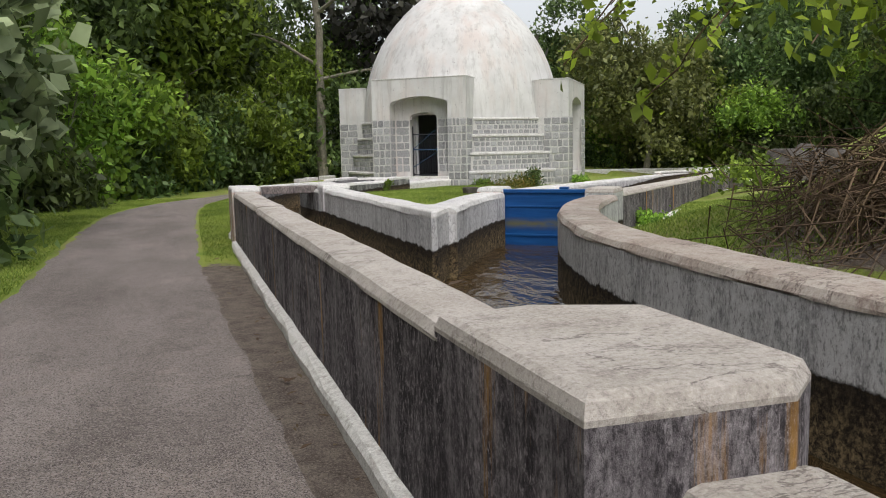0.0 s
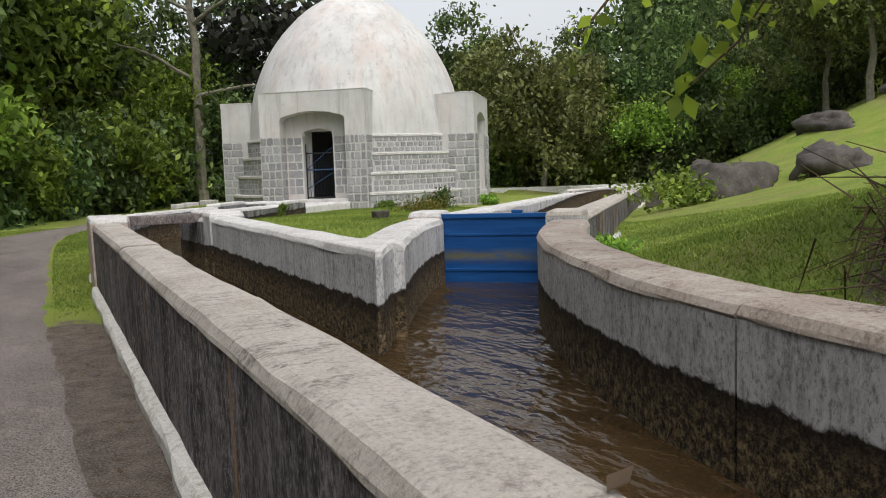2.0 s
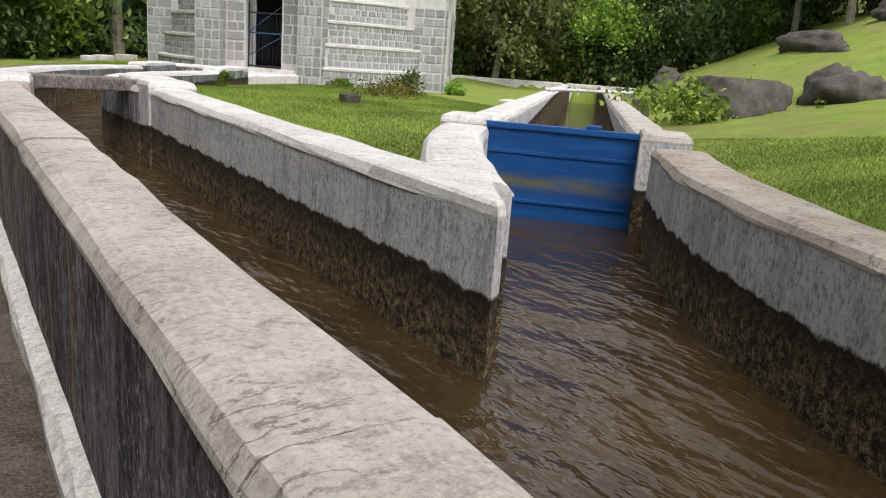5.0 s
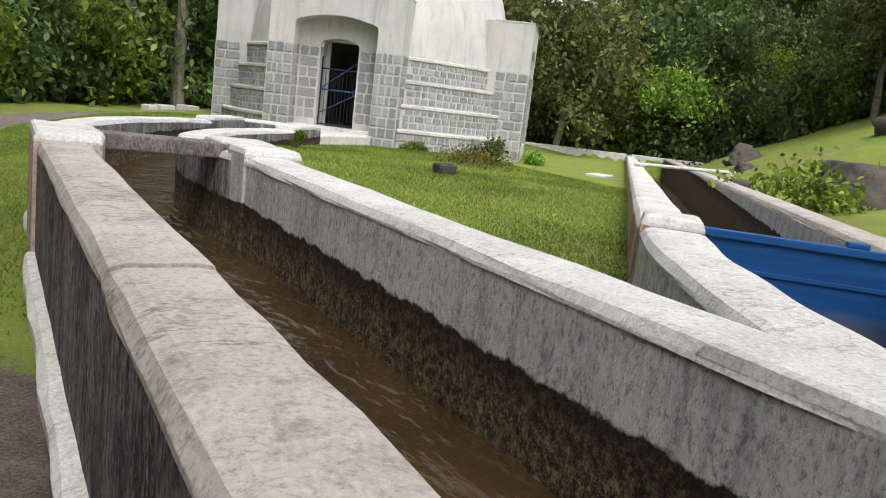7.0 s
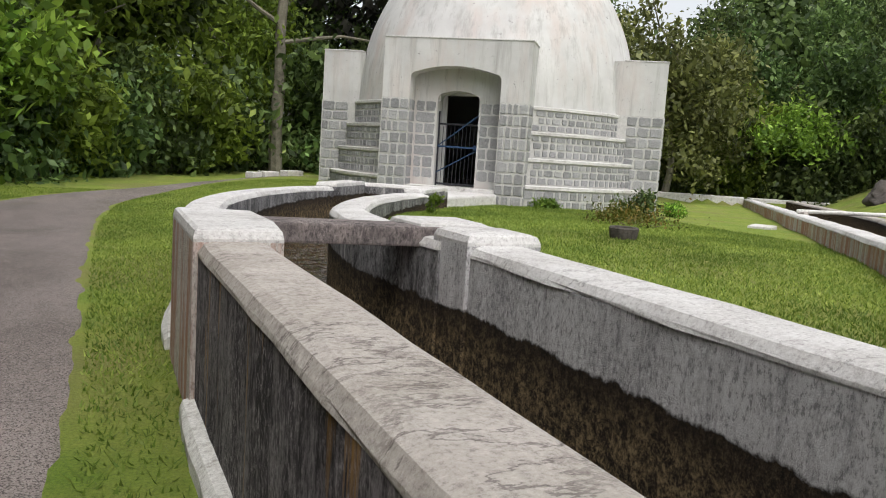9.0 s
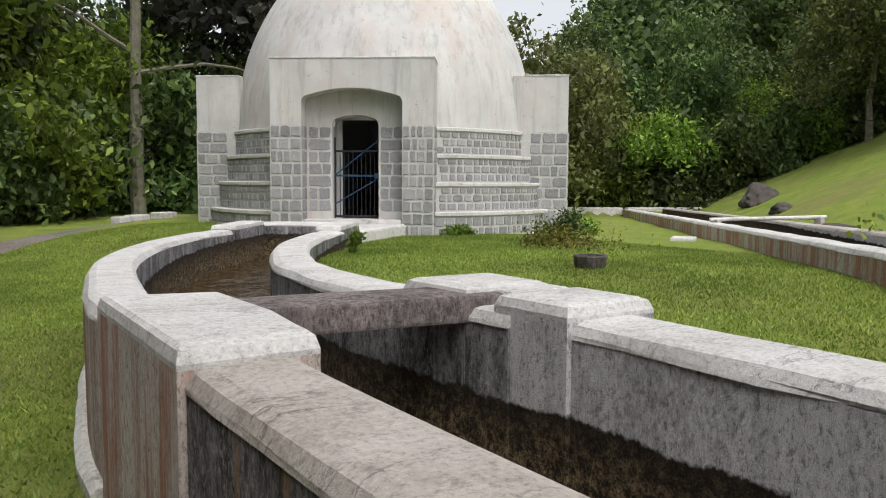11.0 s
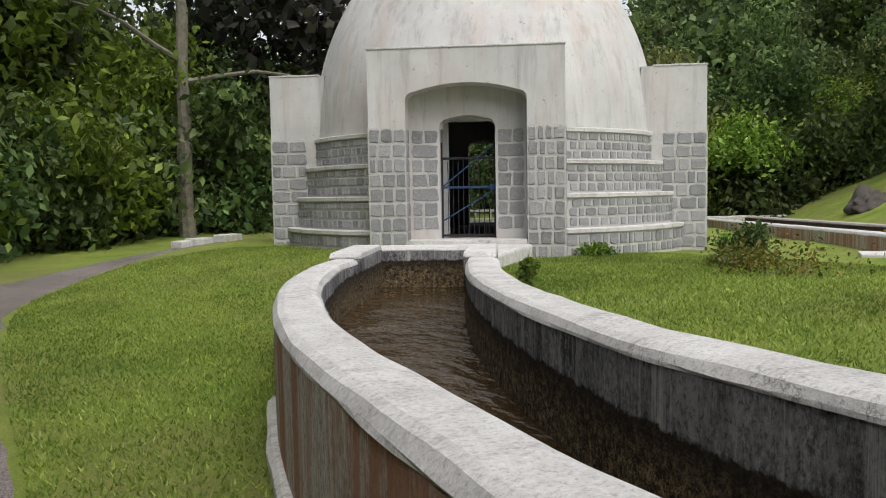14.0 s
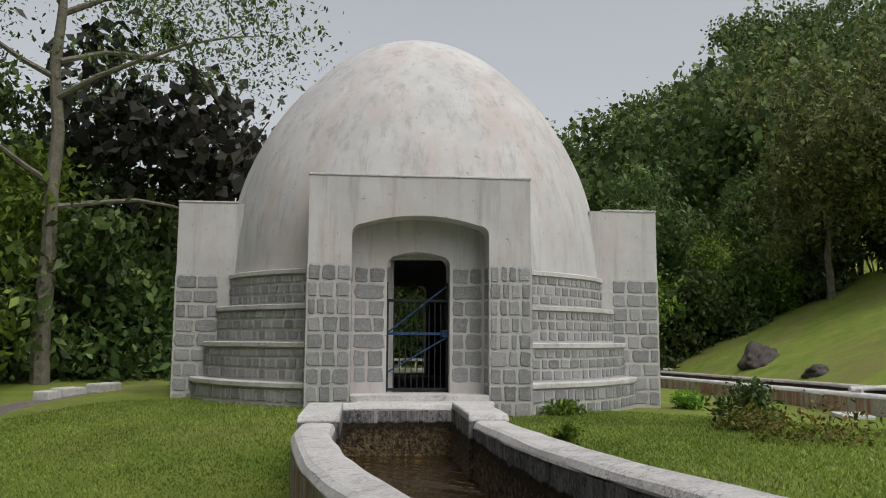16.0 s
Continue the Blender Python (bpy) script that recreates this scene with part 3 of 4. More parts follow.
# piers at the beam
block("pier_outer", [(0.725, 11.72), (1.12, 11.72), (1.19, 12.2), (1.15, 12.7), (0.74, 12.80)], -0.3, 1.06, M_PINK, M_COPING_WHITE, "rust-stained pier of the curved canal wall")
block("pier_island", [(2.03, 11.70), (2.44, 11.68), (2.43, 12.06), (2.01, 12.08)], -0.3, 1.06, M_CANAL, M_COPING_WHITE, "stained concrete pier with a whitewashed cap beside the beam slot")
# the slot takes the darker canal concrete, the halves beside it the paler
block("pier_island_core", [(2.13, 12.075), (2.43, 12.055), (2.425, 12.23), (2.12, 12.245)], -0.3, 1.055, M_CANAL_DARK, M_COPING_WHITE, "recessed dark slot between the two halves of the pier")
block("pier_island_back", [(1.99, 12.24), (2.43, 12.225), (2.42, 12.64), (1.96, 12.66)], -0.3, 1.06, M_CANAL, M_COPING_WHITE, "stained concrete pier that carries the end of the beam")
beam = thing("concrete_beam", "dark weathered concrete beam spanning the narrow canal", "beam")
bm = bmesh.new()
add_box(bm, -0.58, 0.56, -0.15, 0.15, 0.925, 1.035, 0.015, pose(1.68, 12.40, 0, 0, 0, -9))
part("beam_body", bm, M_SLAB, beam)
# sluice piers
d1 = Vector((0.69, 0.724))
d2 = Vector((0.724, -0.69))


def local_plan(o, pts):
    o = Vector(o)
    return [tuple(o + d2 * a + d1 * b) for a, b in pts]


block("pier_sluice_a", local_plan((3.80, 9.42), [(-0.14, -0.14), (0.20, -0.14), (0.20, 0.22), (-0.14, 0.22)]), -0.3, 1.06, M_PINK, M_COPING_WHITE, "rust-stained sluice pier with a square cap")
block("pier_sluice_b", local_plan((4.78, 8.27), [(-0.20, -0.16), (0.15, -0.16), (0.15, 0.30), (-0.20, 0.30)]), -0.3, 1.06, M_CANAL, M_COPING, "grey concrete sluice pier with a square cap")
# blue sluice gate
GATE_AT = Matrix(((d2.x, d1.x, 0, 4.31), (d2.y, d1.y, 0, 8.85), (0, 0, 1, 0), (0, 0, 0, 1)))
sluice = thing("sluice_gate", "blue painted steel sluice gate closing the canal", "sluice gate", at=GATE_AT)
bm = bmesh.new()
add_box(bm, -0.58, 0.58, -0.012, 0.012, 0.1, 1.0, 0.003)
part("plate", bm, M_GATE, sluice)
bm = bmesh.new()
add_box(bm, -0.60, 0.60, -0.03, 0.03, 0.985, 1.03, 0.006)
part("top_rail", bm, M_GATE, sluice)
for z in (0.46, 0.82):
    bm = bmesh.new()
    add_box(bm, -0.57, 0.57, -0.022, -0.0125, z - 0.012, z + 0.012, 0.003)
    part("stiffener", bm, M_GATE, sluice)
bm = bmesh.new()
add_box(bm, 0.16, 0.27, -0.02, 0.05, 1.03, 1.06, 0.008)
part("lifting_lug", bm, M_GATE, sluice)
# canal end below the door
au, av = Vector((math.cos(radians(AXIS)), math.sin(radians(AXIS)))), Vector((-math.sin(radians(AXIS)), math.cos(radians(AXIS))))
wall("wall_canal_end", straight(Vector((4.60, 21.26)), Vector((5.80, 20.34)), 0.2), 0.26, -0.3, 0.83, M_CANAL_DARK, M_COPING_WHITE, "short dark-stained wall closing the canal before the door")
block("pier_wedge", [(2.105, 6.62), (2.17, 6.66), (2.36, 6.98), (2.60, 7.35), (2.47, 7.6), (2.095, 7.6)], -0.3, TOP + 0.004, M_CANAL, M_COPING_WHITE, "sharp wedge-shaped end of the island wall", cap=0.06)


def oblong(c, a, b):
    c = Vector(c)
    return [tuple(c - au * a - av * b), tuple(c + au * a - av * b), tuple(c + au * a + av * b), tuple(c - au * a + av * b)]


block("pier_end_a", oblong((4.05, 20.60), 0.17, 0.66), -0.2, 0.86, M_CANAL_DARK, M_COPING_WHITE, "whitewashed pier at the canal's end")
block("pier_end_b", oblong((5.17, 19.75), 0.17, 0.64), -0.2, 0.86, M_CANAL_DARK, M_COPING_WHITE, "whitewashed pier at the canal's end")
# threshold platform between canal end and door
tv = CENTRE - av * 3.65
block("threshold", [tuple(Vector((4.70, 21.40))), tuple(Vector((5.90, 20.48))), tuple(tv + au * 0.85 - av * -0.1), tuple(tv - au * 0.95 + av * 0.1)], 0.2, 0.69, M_WHITE, M_COPING_WHITE, "low pale landing before the door")
# white wall beyond the lawn
wall("wall_far_white", straight((17.5, 37.5), (25.2, 33.2)), 0.4, -0.6, 0.36, M_WHITE, M_COPING_WHITE, "low whitewashed wall at the far end of the lawn")
wall("wall_far_cross", straight((25.4, 33.1), (29.5, 31.0)), 0.4, -0.6, 0.36, M_WHITE, M_COPING_WHITE, "low whitewashed wall across the channel's far end")

# ---- the domed pavilion ----
PAV = Matrix.Translation((CENTRE.x, CENTRE.y, 0)) @ pose(0, 0, 0, 0, 0, AXIS)
pavilion = thing("pavilion", "white egg-domed water pavilion of granite blocks on the lawn", "building", at=PAV)
DOOR_A = 4


def revolve(name, profile, material, label="", seg=96, gap_below=None, smooth_it=True, open_half=0):
    """A ring or shell from (radius, height) pairs; gap_below: leave doorways front and back below that height."""
    verts, faces, n = [], [], len(profile)
    for i in range(seg):
        a = 2 * math.pi * (i + 0.5) / seg
        verts += [(r * math.sin(a), -r * math.cos(a), z) for r, z in profile]
    half = DOOR_A // 2
    for i in range(seg):
        k = (i + 1) % seg
        door = i >= seg - half - 1 and i <= seg - 2 or i < half or abs(i + 0.5 - seg / 2) < half
        door = min((i + 1) % seg, seg - (i + 1) % seg) < half + 0.1 or abs((i + 1) - seg / 2) < half + 0.1
        if open_half and min((i + 1) % 24, 24 - (i + 1) % 24) < open_half:
            continue
        for j in range(n - 1):
            if gap_below and door and max(profile[j][1], profile[j + 1][1]) <= gap_below:
                continue
            faces.append((i * n + j, k * n + j, k * n + j + 1, i * n + j + 1))
    return mesh_ob(name, verts, faces, material, pavilion, label, smooth_it)


TIERS = [(3.76, 0.40, 0.90), (3.60, 0.90, 1.43), (3.44, 1.43, 1.95), (3.28, 1.95, 2.45)]
for r, z0, z1 in TIERS:
    revolve("tier", [(r - 0.4, z0), (r, z0), (r, z1 - 0.075)], M_MORTAR, gap_below=2.58, smooth_it=False, open_half=6)
    revolve("ledge", [(r, z1 - 0.075), (r + 0.035, z1 - 0.065), (r + 0.035, z1 - 0.012), (r + 0.02, z1), (r - 0.2, z1 + 0.004)], M_COPING_WHITE, "whitewashed ledge", gap_below=2.58, smooth_it=False, open_half=6)
DOME = [(3.24, 2.44), (3.22, 2.6), (3.18, 3.1), (3.09, 3.6), (2.95, 4.1), (2.74, 4.6), (2.46, 5.1), (2.10, 5.58), (1.63, 6.06), (1.26, 6.35), (0.86, 6.57), (0.42, 6.68), (0.0, 6.72)]


def dome_profile():
    p = curve([Vector(q) for q in DOME], 0.12)
    return [(max(q.x, 0.0), q.y) for q in p]


outer_shell = dome_profile()
revolve("dome", outer_shell, M_DOME, "weathered white rendered egg-shaped dome", gap_below=2.75)
revolve("inner_lining", [(2.85, 0.4), (2.85, 2.58), (2.85, 3.2), (2.6, 4.4), (2.0, 5.4), (1.0, 6.3), (0.0, 6.6)], M_DOME, gap_below=2.59)
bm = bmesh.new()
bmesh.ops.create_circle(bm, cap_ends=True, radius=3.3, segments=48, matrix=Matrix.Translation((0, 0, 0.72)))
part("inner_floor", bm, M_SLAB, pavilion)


def arch_outline(half, z0, zs, rise, n=10):
    """An opening's outline with rounded shoulders and a flat segmental head."""
    pts = [(-half, z0)]
    for i in range(5):
        a = math.pi / 2 * i / 4
        pts.append((-half + 0.13 - 0.13 * math.cos(a), zs - 0.13 + 0.13 * math.sin(a)))
    for i in range(1, n):
        x = -half + 0.13 + (2 * half - 0.26) * i / n
        pts.append((x, zs + rise * (1 - ((x) / (half - 0.13)) ** 2)))
    for i in range(5):
        a = math.pi / 2 * (1 - i / 4)
        pts.append((half - 0.13 + 0.13 * math.cos(a), zs - 0.13 + 0.13 * math.sin(a)))
    pts.append((half, z0))
    return pts


def pierced(bm, x0, x1, z0, z1, outline, y):
    """A front wall at depth y with an opening: quads from the outline up, and piers beside it."""
    cols = [(x0, z1)] + [(x, z1) for x, _ in outline] + [(x1, z1)]
    low = [(x0, z0)] + list(outline) + [(x1, z0)]
    hi = [bm.verts.new((x, y, z)) for x, z in cols]
    lo = [bm.verts.new((x, y, z)) for x, z in low]
    for i in range(len(cols) - 1):
        if abs(cols[i][0] - cols[i + 1][0]) > 1e-6:
            bm.faces.new((lo[i], lo[i + 1], hi[i + 1], hi[i]))
    return hi, lo


def portico(turn, half, face, depth, niche, door, top, shift=0.0):
    """A projecting porch with an arched recess; turn: degrees about the dome's axis."""
    holder = new("portico")
    holder.parent = pavilion
    holder.matrix_basis = pose(0, 0, 0, 0, 0, turn) @ Matrix.Translation((shift, 0, 0))
    tagged(holder, "square white porch with granite piers")
    bm = bmesh.new()
    ol = arch_outline(niche, 0.4, 2.97, 0.12)
    hi, lo = pierced(bm, -half, half, 0.4, top, ol, -face)
    back = [bm.verts.new((v.co.x, -face + depth, v.co.z)) for v in lo[1:-1]]
    for i in range(len(back) - 1):
        bm.faces.new((lo[i + 1], lo[i + 2], back[i + 1], back[i]))
    deep = face - 2.75
    for s, a, b in ((-1, lo[0], hi[0]), (1, lo[-1], hi[-1])):
        c, e = bm.verts.new((s * half, -face + deep, 0.4)), bm.verts.new((s * half, -face + deep, top))
        bm.faces.new((a, b, e, c))
        if s < 0:
            tl = e
        else:
            tr = e
    bm.faces.new([hi[0], *hi[1:], tr, tl])
    if door:
        dl = arch_outline(door, 0.4, 2.60, 0.05)
        pierced(bm, -niche, niche, 0.4, 3.12, dl, -face + depth)
        a = [bm.verts.new((x, -face + depth, z)) for x, z in dl]
        b = [bm.verts.new((x, -face + depth + 0.5, z)) for x, z in dl]
        for i in range(len(a) - 1):
            bm.faces.new((a[i], a[i + 1], b[i + 1], b[i]))
    else:
        bm.faces.new(back)
    part("porch_body", bm, M_DOME, holder)
    bm = bmesh.new()
    add_box(bm, -half - 0.012, half + 0.012, -face - 0.012, -face + 0.9, top, top + 0.03, 0.008)
    part("top_coat", bm, M_COPING_WHITE, holder, "bright whitewashed top edge")
    bm = bmesh.new()
    add_box(bm, -niche + 0.01, niche - 0.01, -face - 0.02, -face + depth + 0.3, 0.4, 0.76, 0.01)
    part("door_sill", bm, M_COPING_WHITE, holder)
    # mortar skin on which the blocks sit
    e = 0.008
    for x0, x1 in ((-half - e, -niche), (niche, half + e)):
        bm = bmesh.new()
        add_box(bm, x0, x1, -face - e, -face + 0.05, 0.4, 2.45)
        part("mortar_skin", bm, M_MORTAR, holder)
    for s in (-1, 1):
        x0, x1 = sorted((s * half, s * (half + e)))
        bm = bmesh.new()
        add_box(bm, x0, x1, -face + 0.05, -2.8, 0.4, 2.45)
        part("mortar_skin", bm, M_MORTAR, holder)
    return holder


PORCH = [portico(0, 1.46, 3.65, 0.40, 0.90, 0.425, 3.60, -0.145), portico(90, 1.50, 3.86, 0.40, 0.85, None, 3.56), portico(180, 1.46, 3.65, 0.40, 0.89, 0.44, 3.60), portico(-90, 1.50, 3.74, 0.40, 0.85, None, 3.56)]

# iron gate in the doorway
iron = thing("metal_gate", "closed black and blue iron bar gate in the doorway", "gate", at=PAV @ Matrix.Translation((-0.145, -3.06, 0)))
for i in range(11):
    x = -0.40 + 0.08 * i
    bm = bmesh.new()
    add_bar(bm, (x, 0, 0.78), (x, 0, 1.95 if i % 2 else 2.0), 0.007)
    part("bar", bm, M_IRON, iron)
for z in (0.80, 1.55, 2.0):
    bm = bmesh.new()
    add_box(bm, -0.43, 0.43, -0.015, 0.015, z - 0.018, z + 0.018, 0.003)
    part("rail", bm, M_BLUEBAR if z == 1.55 else M_IRON, iron)
for a, b in (((-0.42, 1.02), (0.40, 1.50)), ((-0.42, 1.55), (0.40, 2.2))):
    bm = bmesh.new()
    add_bar(bm, (a[0], -0.02, a[1]), (b[0], -0.02, b[1]), 0.012)
    part("diagonal_brace", bm, M_BLUEBAR, iron)
for s in (-1, 1):
    bm = bmesh.new()
    add_box(bm, s * 0.42 - 0.018, s * 0.42 + 0.018, -0.02, 0.02, 0.76, 2.25, 0.004)
    part("stile", bm, M_IRON, iron)
bm = bmesh.new()
add_box(bm, 0.33, 0.43, -0.05, -0.01, 1.50, 1.60, 0.01)
part("lock_box", bm, M_BLUEBAR, iron, "blue lock box")
# pale rail seen through the pavilion
railing = thing("low_railing", "white concrete railing behind the pavilion's back door", "railing", at=PAV @ Matrix.Translation((0, 5.2, 0)))
for z in (0.72, 0.95):
    bm = bmesh.new()
    add_box(bm, -1.6, 1.6, -0.04, 0.04, z, z + 0.06, 0.01)
    part("rail", bm, M_WHITE, railing)
for i in range(9):
    bm = bmesh.new()
    add_box(bm, -1.6 + 0.4 * i - 0.03, -1.57 + 0.4 * i, -0.03, 0.03, 0.45, 0.97, 0.008)
    part("post", bm, M_WHITE, railing)

# ---- granite blocks ----


def stone_mesh(seed):
    """A unit block, rough and rounded at its face, which looks along -y."""
    rnd = random.Random(seed)
    n = 12
    rings = []
    square = [(-0.4, -0.5), (0.0, -0.5), (0.4, -0.5), (0.5, -0.4), (0.5, 0.0), (0.5, 0.4), (0.4, 0.5), (0.0, 0.5), (-0.4, 0.5), (-0.5, 0.4), (-0.5, 0.0), (-0.5, -0.4)]
    edge = [(rnd.uniform(-0.05, 0.05), rnd.uniform(-0.05, 0.05)) for _ in square]
    for y, s in ((0.0, 1.0), (-0.75, 0.98), (-1.0, 0.88)):
        rings.append([((a + p) * s, y + (rnd.uniform(-0.2, 0.1) if y < -0.9 else 0), (b + q) * s) for (a, b), (p, q) in zip(square, edge)])
    verts = sum(rings, []) + [(0, -1.1 + rnd.uniform(-0.3, 0.2), 0)]
    faces = []
    for a in range(2):
        for i in range(n):
            j = (i + 1) % n
            faces.append((a * n + i, a * n + j, (a + 1) * n + j, (a + 1) * n + i))
    for i in range(n):
        faces.append((2 * n + i, 2 * n + (i + 1) % n, 3 * n))
    me = bpy.data.meshes.new("stone")
    me.from_pydata(verts, [], faces)
    me.materials.append(M_STONE)
    return me


STONES = [stone_mesh(i) for i in range(10)]


def lay(places, parent, singles):
    """Blocks at matrices: the first ones as objects of their own, the others in one mesh."""
    for m in places[:singles]:
        ob = new("stone", random.choice(STONES))
        ob.parent = parent
        ob.matrix_basis = m
    rest = places[singles:]
    if rest:
        verts, faces = [], []
        for m in rest:
            me = random.choice(STONES)
            k = len(verts)
            verts += [tuple(m @ v.co) for v in me.vertices]
            faces += [tuple(i + k for i in p.vertices) for p in me.polygons]
        tagged(mesh_ob("masonry", verts, faces, M_STONE, parent), "grey granite blocks", kind="stuff")


def course(x0, x1, mean, rnd):
    xs = [x0]
    while xs[-1] < x1 - mean * 0.6:
        xs.append(xs[-1] + mean * rnd.uniform(0.65, 1.35))
    k = (x1 - x0) / (xs[-1] - x0)
    return [(x0 + (a - x0) * k, x0 + (b - x0) * k) for a, b in zip(xs, xs[1:])]


rnd = random.Random(4)
rows_of = [0.45 + 0.221 * i for i in range(10)]
DEPTHS = (3.65, 3.86, 3.65, 3.74)
for n_porch, holder in enumerate(PORCH):
    half, face, niche = (1.46 if n_porch % 2 == 0 else 1.50), DEPTHS[n_porch], (0.90 if n_porch % 2 == 0 else 0.85)
    fronts, sides = [], []
    for z0, z1 in zip(rows_of, rows_of[1:]):
        for a, b in ((-half, -niche), (niche, half)):
            for x0, x1 in course(a, b, 0.18, rnd):
                fronts.append(Matrix.LocRotScale(((x0 + x1) / 2, -face - 0.006, (z0 + z1) / 2), None, (x1 - x0 - 0.034, 0.016, z1 - z0 - 0.034)))
        for s in (-1, 1):
            for x0, x1 in course(0.0, face - 3.1, 0.24, rnd):
                q = Euler((0, 0, s * math.pi / 2)).to_quaternion()
                sides.append(Matrix.LocRotScale((s * (half + 0.006), -face + (x0 + x1) / 2, (z0 + z1) / 2), q, (x1 - x0 - 0.034, 0.015, z1 - z0 - 0.034)))
            if n_porch == 0:
                for x0, x1 in course(0.0, 0.36, 0.24, rnd):
                    q = Euler((0, 0, -s * math.pi / 2)).to_quaternion()
                    sides.append(Matrix.LocRotScale((s * (niche - 0.001), -face + 0.03 + (x0 + x1) / 2, (z0 + z1) / 2), q, (x1 - x0 - 0.03, 0.008, z1 - z0 - 0.03)))
                for x0, x1 in course(0.45, 0.87, 0.23, rnd):
                    if z0 > 0.7:
                        sides.append(Matrix.LocRotScale((s * (x0 + x1) / 2, -face + 0.399, (z0 + z1) / 2), None, (x1 - x0 - 0.03, 0.008, z1 - z0 - 0.03)))
    lay(fronts + sides, holder, 170 if n_porch == 0 else 0)

for n_tier, (r, z0, z1) in enumerate(TIERS):
    ring = []
    zs = {0: [0.47, 0.63, 0.82], 1: [0.92, 1.07, 1.22, 1.35], 2: [1.45, 1.60, 1.75, 1.875], 3: [1.965, 2.10, 2.245, 2.375]}[n_tier]
    for a, b in zip(zs, zs[1:]):
        for x0, x1 in course(0.0, 2 * math.pi * r, 0.175, rnd):
            t = (x0 + x1) / 2 / r
            w = min(abs(t % (math.pi / 2)), abs(math.pi / 2 - t % (math.pi / 2)))
            if w * r < 1.40:
                continue
            ring.append(((t - 0.8) % (2 * math.pi), Matrix.LocRotScale((r * math.sin(t), -r * math.cos(t), (a + b) / 2), Euler((0, 0, t)).to_quaternion(), (x1 - x0 - 0.042, 0.015, b - a - 0.036))))
    ring.sort(key=lambda e: min(e[0], 2 * math.pi - e[0]))
    tier = [o for o in pavilion.children if o.name.split(".")[0] == "tier"][n_tier]
    lay([m for _, m in ring], tier, 45)

# ---- plants and stones ----


def leaves(centres, spread, per, size, rng, up=0.5, aspect=0.5):
    """Verts and faces of folded pointed leaves scattered about clump centres."""
    n = len(centres) * per
    c = np.repeat(centres, per, 0) + rng.normal(0, 1, (n, 3)) * np.repeat(spread, per, 0)[:, None]
    nrm = rng.normal(0, 1, (n, 3)) + np.array([0, 0, up])
    nrm /= np.linalg.norm(nrm, axis=1)[:, None]
    a = np.cross(nrm, rng.normal(0, 1, (n, 3)))
    a /= np.linalg.norm(a, axis=1)[:, None] + 1e-9
    a[:, 2] -= 0.35
    b = np.cross(nrm, a)
    s = size * rng.uniform(0.6, 1.4, (n, 1))
    v = np.stack([c - a * s * 0.5, c + b * s * aspect * 0.5 - a * s * 0.05, c + a * s * 0.5, c - b * s * aspect * 0.5 - a * s * 0.05], 1)
    v[:, 1] += nrm * s * 0.08
    v[:, 3] += nrm * s * 0.08
    return v.reshape(-1, 3)


def leaf_object(name, verts, material, parent=None):
    me = bpy.data.meshes.new(name)
    n = len(verts) // 4
    me.vertices.add(n * 4)
    me.vertices.foreach_set("co", np.asarray(verts, np.float32).reshape(-1))
    me.loops.add(n * 4)
    me.loops.foreach_set("vertex_index", np.arange(n * 4, dtype=np.int32))
    me.polygons.add(n)
    me.polygons.foreach_set("loop_start", np.arange(0, n * 4, 4, dtype=np.int32))
    me.update(calc_edges=True)
    me.materials.append(material)
    ob = new(name, me)
    if parent:
        ob.parent = parent
    return ob


def crown_centres(rng, n, rx, rz, zc, lobes=7, low=-0.8):
    """Clump centres near the surface of several overlapping lobes."""
    out = []
    lob = [(rng.normal(0, 0.45, 3) * np.array([rx, rx, rz]), rng.uniform(0.4, 0.7)) for _ in range(lobes)]
    while len(out) < n:
        o, k = lob[rng.integers(lobes)]
        d = rng.normal(0, 1, 3)
        d /= np.linalg.norm(d)
        if d[2] < low:
            continue
        p = o + d * np.array([rx, rx, rz]) * k * rng.uniform(0.75, 1.0)
        out.append(p + np.array([0, 0, zc]))
    return np.array(out)


def limbs(bm, height, r, rng, reach, n=6, lean=0.0):
    top = Vector((lean, 0, height))
    prev, pr = Vector((0, 0, -0.3)), r
    pts = [prev]
    for i in range(1, 7):
        p = Vector((lean * i / 6 + rng.normal(0, 0.08), rng.normal(0, 0.08), height * i / 6))
        q = r * (1 - 0.13 * i)
        add_bar(bm, prev, p, pr, 8, q)
        prev, pr = p, q
        pts.append(p)
    for i in range(n):
        a = rng.uniform(0, 6.28)
        o = pts[rng.integers(2, 7)]
        mid = o + Vector((math.cos(a), math.sin(a), 0.6)) * reach * 0.45
        end = mid + Vector((math.cos(a + 0.4), math.sin(a + 0.4), 0.5)) * reach * 0.5
        add_bar(bm, o, mid, r * 0.4, 6, r * 0.22)
        add_bar(bm, mid, end, r * 0.22, 5, r * 0.08)


